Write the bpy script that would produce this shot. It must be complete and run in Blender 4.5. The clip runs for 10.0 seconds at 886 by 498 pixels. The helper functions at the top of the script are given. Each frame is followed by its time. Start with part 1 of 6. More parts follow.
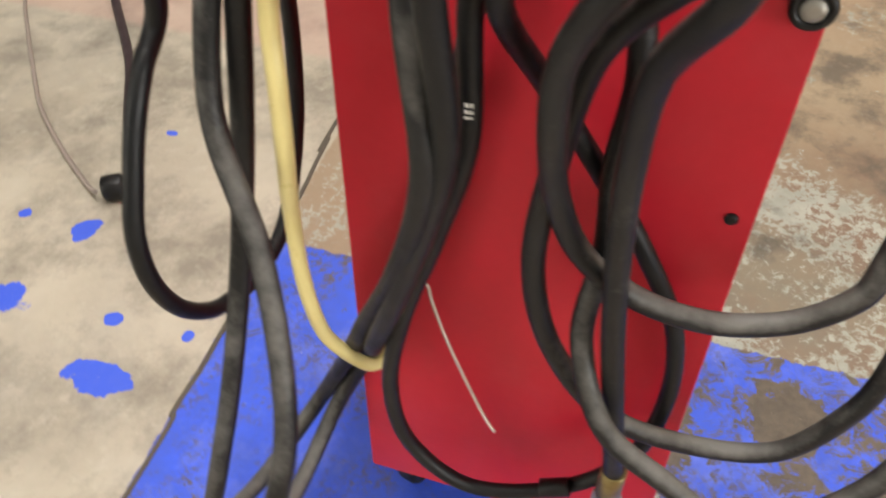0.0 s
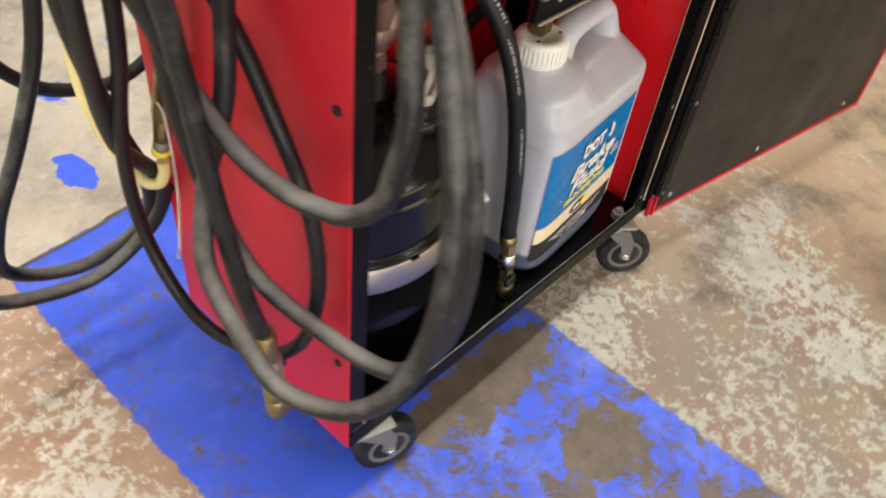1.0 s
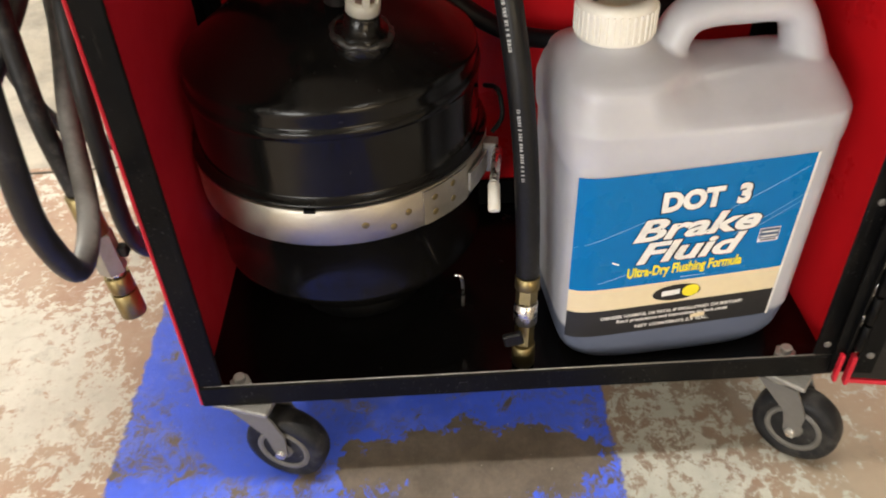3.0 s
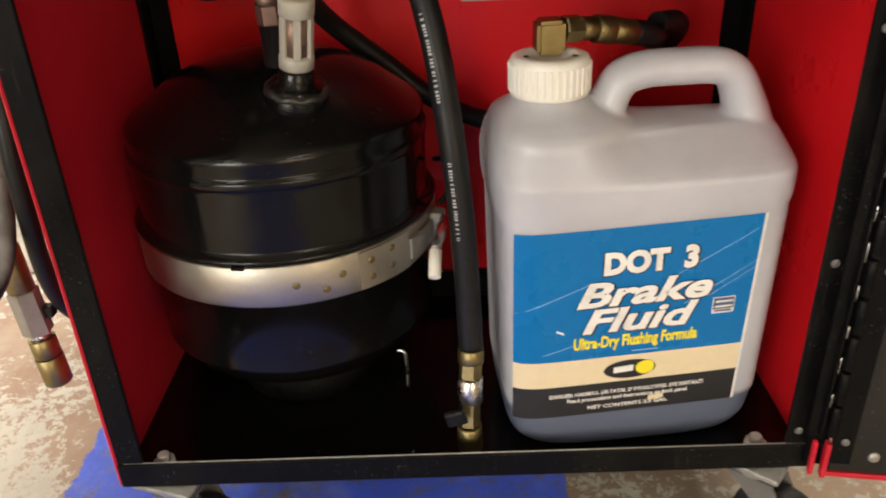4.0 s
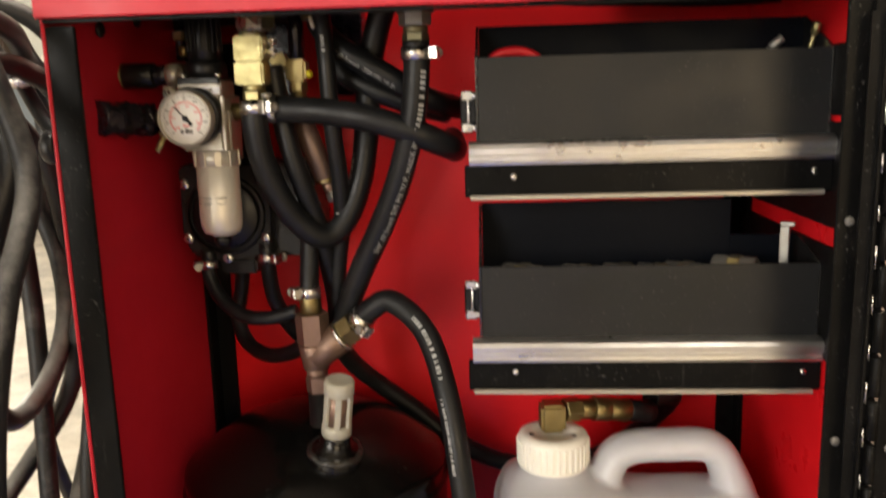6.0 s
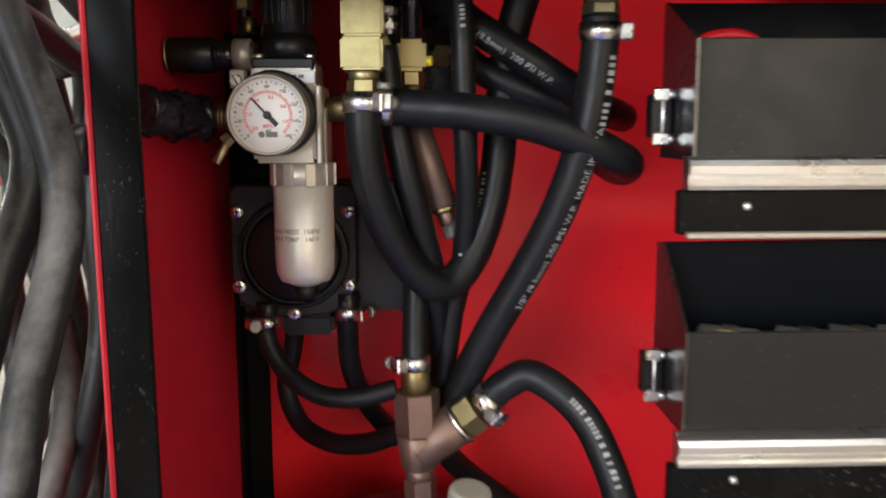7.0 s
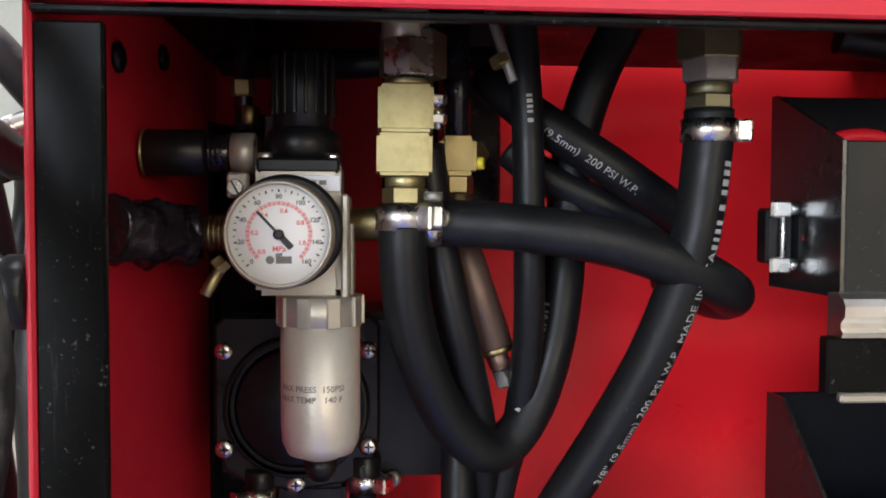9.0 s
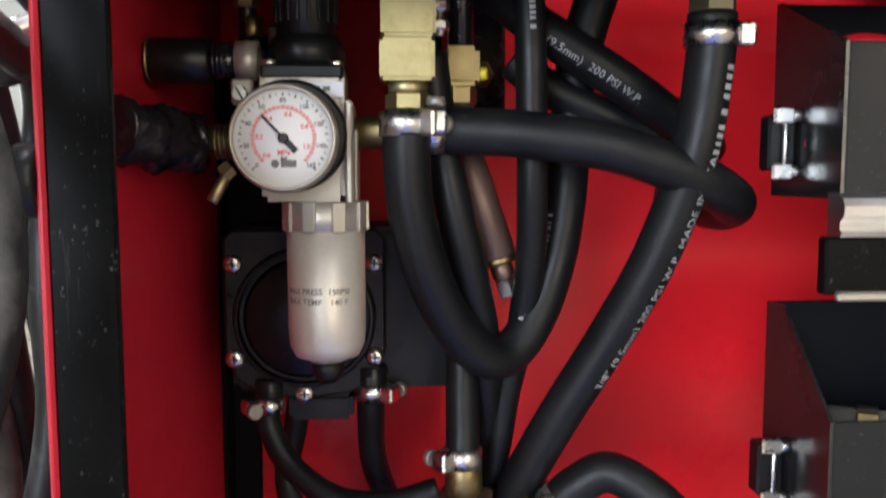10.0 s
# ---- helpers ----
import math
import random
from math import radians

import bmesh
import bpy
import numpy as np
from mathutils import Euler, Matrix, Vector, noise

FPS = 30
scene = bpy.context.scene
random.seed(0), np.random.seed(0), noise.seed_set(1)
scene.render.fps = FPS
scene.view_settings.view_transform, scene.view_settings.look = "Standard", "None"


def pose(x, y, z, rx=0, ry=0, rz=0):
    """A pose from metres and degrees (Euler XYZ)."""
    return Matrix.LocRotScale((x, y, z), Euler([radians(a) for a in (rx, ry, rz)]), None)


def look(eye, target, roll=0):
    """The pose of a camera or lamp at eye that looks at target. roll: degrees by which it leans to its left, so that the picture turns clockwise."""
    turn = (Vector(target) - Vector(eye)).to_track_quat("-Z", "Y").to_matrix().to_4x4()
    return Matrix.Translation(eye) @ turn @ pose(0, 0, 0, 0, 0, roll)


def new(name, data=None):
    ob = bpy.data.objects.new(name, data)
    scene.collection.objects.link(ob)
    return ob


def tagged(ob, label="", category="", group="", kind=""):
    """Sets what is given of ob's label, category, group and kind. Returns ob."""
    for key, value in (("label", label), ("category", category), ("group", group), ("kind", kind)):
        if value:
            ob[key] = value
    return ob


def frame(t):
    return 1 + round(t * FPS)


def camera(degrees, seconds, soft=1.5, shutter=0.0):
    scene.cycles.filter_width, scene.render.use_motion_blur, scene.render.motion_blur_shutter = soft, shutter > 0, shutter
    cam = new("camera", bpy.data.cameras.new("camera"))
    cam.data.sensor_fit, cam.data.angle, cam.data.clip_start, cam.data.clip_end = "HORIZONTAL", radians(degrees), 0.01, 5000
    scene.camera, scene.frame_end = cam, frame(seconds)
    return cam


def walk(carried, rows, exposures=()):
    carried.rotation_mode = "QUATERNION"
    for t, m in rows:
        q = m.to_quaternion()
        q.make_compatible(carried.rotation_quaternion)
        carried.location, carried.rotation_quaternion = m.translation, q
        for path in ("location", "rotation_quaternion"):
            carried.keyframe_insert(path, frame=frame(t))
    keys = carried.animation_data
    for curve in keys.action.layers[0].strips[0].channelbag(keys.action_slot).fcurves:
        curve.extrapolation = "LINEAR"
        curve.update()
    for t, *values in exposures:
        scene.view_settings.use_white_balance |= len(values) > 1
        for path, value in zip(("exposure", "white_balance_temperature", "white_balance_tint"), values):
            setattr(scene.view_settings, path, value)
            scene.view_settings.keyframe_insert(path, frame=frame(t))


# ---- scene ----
cam = camera(57.7, 10.0, soft=1.9, shutter=0.35)
PATH = [
    (0, (-0.346, 0.058, 0.714), (1.029, 0.501, -0.669), 0.3),
    (0.2, (-0.335, 0.015, 0.707), (0.988, 0.502, -0.711), 1.6),
    (0.5, (-0.334, -0.065, 0.703), (0.930, 0.512, -0.735), 4.6),
    (1, (-0.252, -0.274, 0.709), (0.862, 0.604, -0.701), 7.3),
    (1.5, (-0.127, -0.364, 0.709), (0.770, 0.748, -0.692), 7.1),
    (1.8, (-0.051, -0.400, 0.705), (0.596, 0.848, -0.718), 5.4),
    (2, (-0.002, -0.429, 0.695), (0.453, 0.906, -0.723), 2.8),
    (2.2, (0.069, -0.444, 0.699), (0.301, 0.934, -0.732), -0.6),
    (3.3, (0.189, -0.376, 0.491), (0.187, 1.266, -0.65), -2.6),
    (3.5, (0.202, -0.378, 0.484), (0.184, 1.326, -0.563), -2.6),
    (3.7, (0.204, -0.384, 0.481), (0.217, 1.358, -0.502), -2.1),
    (4, (0.231, -0.405, 0.478), (0.2, 1.358, -0.467), -2.5),
    (4.5, (0.252, -0.426, 0.498), (0.213, 1.382, -0.356), -2.2),
    (4.7, (0.259, -0.435, 0.502), (0.198, 1.410, -0.266), -2.4),
    (5, (0.250, -0.4425, 0.5175), (0.199, 1.440, -0.156), -2.0),
    (5.5, (0.273, -0.440, 0.561), (0.118, 1.479, 0.017), -1.0),
    (6, (0.257, -0.455, 0.580), (0.115, 1.506, 0.213), -1.6),
    (6.2, (0.247, -0.460, 0.562), (0.057, 1.517, 0.298), -0.5),
    (7.3, (0.092, -0.230, 0.566), (0.236, 1.744, 0.277), -0.1),
    (7.5, (0.089, -0.206, 0.569), (0.261, 1.771, 0.319), 0.0),
    (8, (0.087, -0.207, 0.577), (0.257, 1.781, 0.441), 0.4),
    (8.5, (0.087, -0.207, 0.578), (0.257, 1.783, 0.485), 0.2),
    (9, (0.086, -0.208, 0.577), (0.248, 1.785, 0.505), 0.2),
    (9.5, (0.088, -0.210, 0.575), (0.236, 1.783, 0.496), 0.0),
    (10, (0.088, -0.213, 0.559), (0.225, 1.774, 0.379), -0.1),
]
walk(cam, [(t, look(eye, target, roll)) for t, eye, target, roll in PATH],
     [(0.0, -0.3, 6300, 10), (1.0, -0.1, 6250, 10), (2.0, -0.05, 6250, 10), (4.0, -0.2, 6700, 10), (5.0, -0.1, 6800, 10), (6.0, 0.0, 6900, 10), (7.3, 0.18, 5450, 10), (9.0, 0.15, 5400, 10), (10.0, 0.25, 5350, 10)])

# ---------------------------------------------------------------- light
world = bpy.data.worlds.new("overcast_sky")
scene.world = world
world.use_nodes = True
sky = world.node_tree.nodes.new("ShaderNodeTexSky")
sky.sky_type, sky.sun_disc, sky.sun_elevation, sky.sun_rotation = "NISHITA", False, radians(40), radians(200)
world.node_tree.links.new(sky.outputs[0], world.node_tree.nodes["Background"].inputs[0])
world.node_tree.nodes["Background"].inputs[1].default_value = 0.15


def area_lamp(name, m, w, l, power, color):
    data = bpy.data.lights.new(name, "AREA")
    data.shape, data.size, data.size_y, data.energy, data.color = "RECTANGLE", w, l, power, color
    ob = new(name, data)
    ob.matrix_world = m
    return ob


TUBE = (1.0, 0.95, 0.87)
LAMPS = [(-1.8, -3.3, 16, 0), (1.55, -3.3, 34, 0), (-1.9, 1.4, 24, 0), (1.9, 1.4, 22, 0), (0.30, -0.05, 90, 90)]
for lx, ly, lp, turn in LAMPS:
    area_lamp("fluorescent_light", pose(lx, ly, 2.93, 0, 0, turn), 0.14, 2.2, lp, TUBE)
# daylight through the open bay doors; the warm south-east lamp is an added one
area_lamp("bay_light", pose(-3.7, -6.7, 1.45, 90, 0, 0), 3.4, 2.6, 370, (1.0, 0.97, 0.92))
# added warm lamp for an orange sheen on the red back panel
area_lamp("bay_light", pose(2.9, -6.7, 1.45, 90, 0, 0), 3.4, 2.6, 140, (1.0, 0.74, 0.42))
area_lamp("bay_light", pose(-5.5, 6.7, 1.5, -90, 0, 0), 2.2, 2.6, 290, (1.0, 0.94, 0.82))

# ---------------------------------------------------------------- materials


class Nodes:
    """A short way to write node trees."""

    def __init__(self, name):
        self.m = bpy.data.materials.new(name)
        self.m.use_nodes = True
        self.t = self.m.node_tree
        self.b = self.t.nodes["Principled BSDF"]
        self.co = self.t.nodes.new("ShaderNodeTexCoord").outputs["Object"]

    def put(self, sock, value):
        if hasattr(value, "is_output"):
            self.t.links.new(value, sock)
        elif isinstance(value, tuple) and len(value) == 3 and sock.type == "RGBA":
            sock.default_value = (*value, 1)
        else:
            sock.default_value = value

    def noise(self, scale, detail=4.0, rough=0.6, co=None, dist=0.0):
        n = self.t.nodes.new("ShaderNodeTexNoise")
        self.put(n.inputs["Vector"], co or self.co)
        n.inputs["Scale"].default_value, n.inputs["Detail"].default_value = scale, detail
        n.inputs["Roughness"].default_value, n.inputs["Distortion"].default_value = rough, dist
        return n.outputs["Fac"]

    def step(self, v, lo, hi, a=0.0, b=1.0):
        n = self.t.nodes.new("ShaderNodeMapRange")
        self.put(n.inputs[0], v)
        for k, w in zip((1, 2, 3, 4), (lo, hi, a, b)):
            n.inputs[k].default_value = w
        return n.outputs[0]

    def math(self, op, a, b=0.0):
        n = self.t.nodes.new("ShaderNodeMath")
        n.operation = op
        self.put(n.inputs[0], a)
        self.put(n.inputs[1], b)
        return n.outputs[0]

    def mix(self, f, a, b):
        n = self.t.nodes.new("ShaderNodeMix")
        n.data_type = "RGBA"
        self.put(n.inputs[0], f)
        self.put(n.inputs[6], a)
        self.put(n.inputs[7], b)
        return n.outputs[2]

    def axis(self, k):
        n = self.t.nodes.new("ShaderNodeSeparateXYZ")
        self.t.links.new(self.co, n.inputs[0])
        return n.outputs[k]

    def out(self, color, rough, metal=0.0, bump=None, depth=0.0005, strength=0.4):
        self.put(self.b.inputs["Base Color"], color)
        self.put(self.b.inputs["Roughness"], rough)
        self.put(self.b.inputs["Metallic"], metal)
        if bump is not None:
            n = self.t.nodes.new("ShaderNodeBump")
            n.inputs["Strength"].default_value, n.inputs["Distance"].default_value = strength, depth
            self.put(n.inputs["Height"], bump)
            self.t.links.new(n.outputs[0], self.b.inputs["Normal"])
        return self.m


def surface(name, color, rough=0.5, metal=0.0, worn=None, amount=0.35, big=9.0, fine=160.0, depth=0.0003, lift=0.12, spec=0.5, specks=0.0):
    """A worn surface: large stains towards the worn colour, fine grain, uneven gloss."""
    g = Nodes(name)
    worn = worn or tuple(min(1.0, c * 0.6) for c in color)
    stain = g.step(g.noise(big, 6, 0.65), 0.48, 0.72, 0.0, amount)
    col = g.mix(stain, color, worn)
    grain = g.noise(fine, 3, 0.6)
    col = g.mix(g.step(grain, 0.35, 0.75, 0.0, lift), col, tuple(min(1.0, c * 1.5 + 0.01) for c in color))
    r = g.step(g.noise(big * 2.3, 5), 0.3, 0.7, max(0.03, rough - 0.1), min(1.0, rough + 0.12))
    if specks:
        dust = g.math("MULTIPLY", g.step(g.noise(520, 2), 0.66, 0.74, 0.0, specks), g.step(g.noise(big * 1.7, 4), 0.42, 0.62))
        col = g.mix(dust, col, (0.30, 0.29, 0.27))
        long = g.t.nodes.new("ShaderNodeMapping")
        long.inputs["Scale"].default_value = (9.0, 9.0, 0.7)
        g.t.links.new(g.co, long.inputs["Vector"])
        scuff = g.step(g.noise(34, 6, 0.7, long.outputs[0]), 0.62, 0.74, 0.0, specks * 0.5)
        col = g.mix(scuff, col, (0.11, 0.105, 0.10))
    g.b.inputs["Specular IOR Level"].default_value = spec
    return g.out(col, r, metal, grain, depth)


RED = surface("red_paint", (0.70, 0.0105, 0.0165), 0.34, worn=(0.60, 0.011, 0.017), amount=0.5, big=5, lift=0.06, depth=0.0001, spec=0.32)
DUSTY = surface("dusty_red_paint", (0.49, 0.013, 0.028), 0.42, worn=(0.48, 0.052, 0.068), amount=0.6, big=4, lift=0.08, depth=0.0001, spec=0.3)
BLACK = surface("black_steel_paint", (0.0042, 0.0042, 0.0042), 0.36, worn=(0.017, 0.0155, 0.0135), amount=0.55, big=11, depth=0.0002, lift=0.05, spec=0.07, specks=0.40)
GLOSS = surface("gloss_black_enamel", (0.0036, 0.0034, 0.0032), 0.17, worn=(0.009, 0.0085, 0.0075), amount=0.4, big=12, depth=0.00008, lift=0.03, spec=0.28, specks=0.14)
DOORGREY = surface("charcoal_door_paint", (0.0130, 0.0120, 0.0110), 0.44, worn=(0.052, 0.046, 0.040), amount=0.5, big=6, depth=0.0002, lift=0.08, spec=0.28, specks=0.5)
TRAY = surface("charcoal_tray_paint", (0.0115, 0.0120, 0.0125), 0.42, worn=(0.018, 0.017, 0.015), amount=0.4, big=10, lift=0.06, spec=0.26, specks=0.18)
RUBBER = surface("black_rubber", (0.0055, 0.006, 0.007), 0.44, worn=(0.016, 0.016, 0.016), amount=0.6, big=22, fine=420, depth=0.0002, lift=0.05, spec=0.28, specks=0.12)
YELLOWTUBE = surface("yellow_tubing", (0.72, 0.62, 0.27), 0.35, worn=(0.6, 0.48, 0.2), amount=0.4, big=20)
BRASS = surface("aged_brass", (0.28, 0.225, 0.105), 0.42, 1.0, worn=(0.17, 0.125, 0.055), amount=0.6, big=45, fine=300)
NEWBRASS = surface("yellow_brass", (0.40, 0.355, 0.18), 0.46, 1.0, worn=(0.24, 0.19, 0.075), amount=0.6, big=110, fine=300)
BRONZE = surface("red_bronze", (0.23, 0.15, 0.115), 0.48, 0.8, worn=(0.12, 0.085, 0.06), amount=0.5, big=50, fine=300)
STEEL = surface("bright_steel", (0.66, 0.65, 0.62), 0.27, 1.0, worn=(0.36, 0.33, 0.28), amount=0.5, big=60, fine=300)
BANDSTEEL = surface("stainless_band", (0.43, 0.40, 0.335), 0.44, 1.0, worn=(0.34, 0.30, 0.24), amount=0.4, big=18, fine=260)
ALU = surface("anodised_aluminium", (0.66, 0.66, 0.65), 0.33, 1.0, worn=(0.52, 0.51, 0.49), amount=0.4, big=14, fine=260)
CAST = surface("cast_aluminium", (0.42, 0.39, 0.33), 0.42, 0.7, worn=(0.4, 0.36, 0.3), amount=0.4, big=40, fine=400)
BOWL = surface("satin_bowl", (0.60, 0.56, 0.48), 0.40, 0.45, worn=(0.5, 0.46, 0.4), amount=0.35, big=30, fine=500)
PLASTIC = surface("black_plastic", (0.006, 0.006, 0.0065), 0.36, worn=(0.02, 0.019, 0.018), amount=0.4, big=40, lift=0.05, spec=0.3)
BEIGE = surface("beige_plastic", (0.34, 0.33, 0.275), 0.5, worn=(0.4, 0.34, 0.24), amount=0.5, big=60)
WHITEPLASTIC = surface("white_plastic", (0.78, 0.76, 0.68), 0.42, worn=(0.55, 0.5, 0.4), amount=0.4, big=50)
GREYMETAL = surface("zinc_plated_steel", (0.33, 0.32, 0.29), 0.48, 0.7, worn=(0.17, 0.145, 0.11), amount=0.6, big=50)
OIL = surface("oily_fitting", (0.014, 0.012, 0.016), 0.22, 0.2, worn=(0.03, 0.022, 0.03), amount=0.5, big=60)
DIAL = surface("dial_white", (0.86, 0.86, 0.84), 0.45, worn=(0.8, 0.79, 0.75), amount=0.2)
REDPRINT = surface("red_print", (0.75, 0.12, 0.12), 0.5)
PINKPRINT = surface("pink_print", (0.80, 0.50, 0.48), 0.5)
BLACKPRINT = surface("black_print", (0.015, 0.015, 0.016), 0.5, lift=0.02)
GREYPRINT = surface("grey_print", (0.16, 0.15, 0.14), 0.5)
WHITEPRINT = surface("white_print", (0.82, 0.81, 0.76), 0.5, worn=(0.5, 0.48, 0.42), amount=0.5, big=60)
HOSEPRINT = surface("faded_hose_print", (0.36, 0.365, 0.36), 0.5, worn=(0.14, 0.14, 0.14), amount=0.7, big=90)
CREAM = surface("cream_label", (0.74, 0.62, 0.40), 0.42, worn=(0.66, 0.56, 0.40), amount=0.4, big=14)
YELLOWPRINT = surface("yellow_print", (0.85, 0.72, 0.03), 0.45)
BLUELABEL = surface("blue_label", (0.002, 0.15, 0.42), 0.27, worn=(0.003, 0.21, 0.52), amount=0.7, big=7, lift=0.05, spec=0.28)
PALEBLUE = surface("pale_blue_print", (0.25, 0.46, 0.72), 0.4)
SLATE = surface("slate_blue_print", (0.06, 0.10, 0.18), 0.4)
STICKER = surface("silver_sticker", (0.72, 0.74, 0.80), 0.4, worn=(0.55, 0.58, 0.66), amount=0.3)
WIRE = surface("galvanised_wire", (0.55, 0.5, 0.44), 0.4, 0.7)
DUSTZINC = surface("dusty_zinc", (0.15, 0.142, 0.128), 0.62, 0.25, worn=(0.075, 0.066, 0.055), amount=0.6, big=40)
DULLBRONZE = surface("dull_brown_bronze", (0.15, 0.10, 0.08), 0.5, 0.6, worn=(0.08, 0.05, 0.04), amount=0.5, big=50)
TRAYSIDE = surface("satin_tray_side", (0.014, 0.0135, 0.0135), 0.20, worn=(0.016, 0.015, 0.014), amount=0.4, big=12, lift=0.05, spec=0.8)
DULLBRASS = surface("dull_green_brass", (0.20, 0.19, 0.12), 0.42, 0.9, worn=(0.12, 0.11, 0.07), amount=0.5, big=60)
RIMGREY = surface("dusty_grey_rim", (0.125, 0.118, 0.105), 0.6, worn=(0.07, 0.064, 0.054), amount=0.5, big=60)
TYRE = surface("tyre_rubber", (0.010, 0.010, 0.011), 0.55, worn=(0.085, 0.08, 0.072), amount=0.7, big=34, fine=420, lift=0.08, spec=0.25, specks=0.4)
# the wheel recess's shade is painted into the web's colour
BLACKRIM = surface("recess_shaded_web", (0.05, 0.047, 0.043), 0.6, worn=(0.02, 0.018, 0.016), amount=0.6, big=70)
WELD = surface("painted_weld", (0.028, 0.027, 0.025), 0.34, 0.4, worn=(0.06, 0.057, 0.053), amount=0.6, big=90)
# darker copy of the tray paint; shade inside the drawers is painted in
TRAYINSIDE = surface("shaded_tray_inside", (0.0035, 0.0045, 0.0075), 0.42, worn=(0.008, 0.009, 0.011), amount=0.5, big=16, lift=0.03, spec=0.06, specks=0.12)
NUT = surface("zinc_nut", (0.46, 0.44, 0.40), 0.40, 0.55, worn=(0.30, 0.28, 0.24), amount=0.5, big=90)
PINK = surface("copper_pink", (0.6, 0.25, 0.2), 0.5)


def jug_material():
    g = Nodes("translucent_polythene")
    z = g.math("ADD", g.axis(2), g.math("MULTIPLY", g.noise(30, 3), 0.002))
    fluid = g.step(z, 0.0330, 0.038, 1.0, 0.0)
    white = g.mix(g.step(g.noise(14, 5), 0.4, 0.7), (0.525, 0.53, 0.565), (0.445, 0.45, 0.48))
    m = g.out(g.mix(fluid, white, (0.12, 0.14, 0.20)), 0.38, 0.0, g.noise(70, 2), 0.0003, 0.36)
    g.b.inputs["Subsurface Weight"].default_value = 0.5
    g.b.inputs["Subsurface Radius"].default_value = (0.012, 0.012, 0.014)
    g.b.inputs["Subsurface Scale"].default_value = 1.0
    return m


JUG = jug_material()


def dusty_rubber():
    """Black hose rubber; dust and light from above painted onto what faces up."""
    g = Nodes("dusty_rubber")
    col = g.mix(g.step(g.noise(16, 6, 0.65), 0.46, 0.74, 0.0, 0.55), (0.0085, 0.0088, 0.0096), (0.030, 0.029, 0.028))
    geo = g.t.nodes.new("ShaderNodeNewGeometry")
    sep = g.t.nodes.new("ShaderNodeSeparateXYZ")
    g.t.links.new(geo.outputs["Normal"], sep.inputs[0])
    toplit = g.step(g.math("ADD", sep.outputs[2], g.step(g.noise(30, 6, 0.7), 0.3, 0.7, -0.35, 0.35)), 0.15, 1.0, 0.0, 0.80)
    col = g.mix(toplit, col, (0.21, 0.20, 0.185))
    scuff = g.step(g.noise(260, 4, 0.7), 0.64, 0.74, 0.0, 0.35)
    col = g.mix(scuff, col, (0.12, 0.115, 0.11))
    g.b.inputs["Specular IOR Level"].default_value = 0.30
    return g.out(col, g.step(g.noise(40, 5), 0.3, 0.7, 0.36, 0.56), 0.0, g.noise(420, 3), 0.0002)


DUSTLITRUBBER = dusty_rubber()


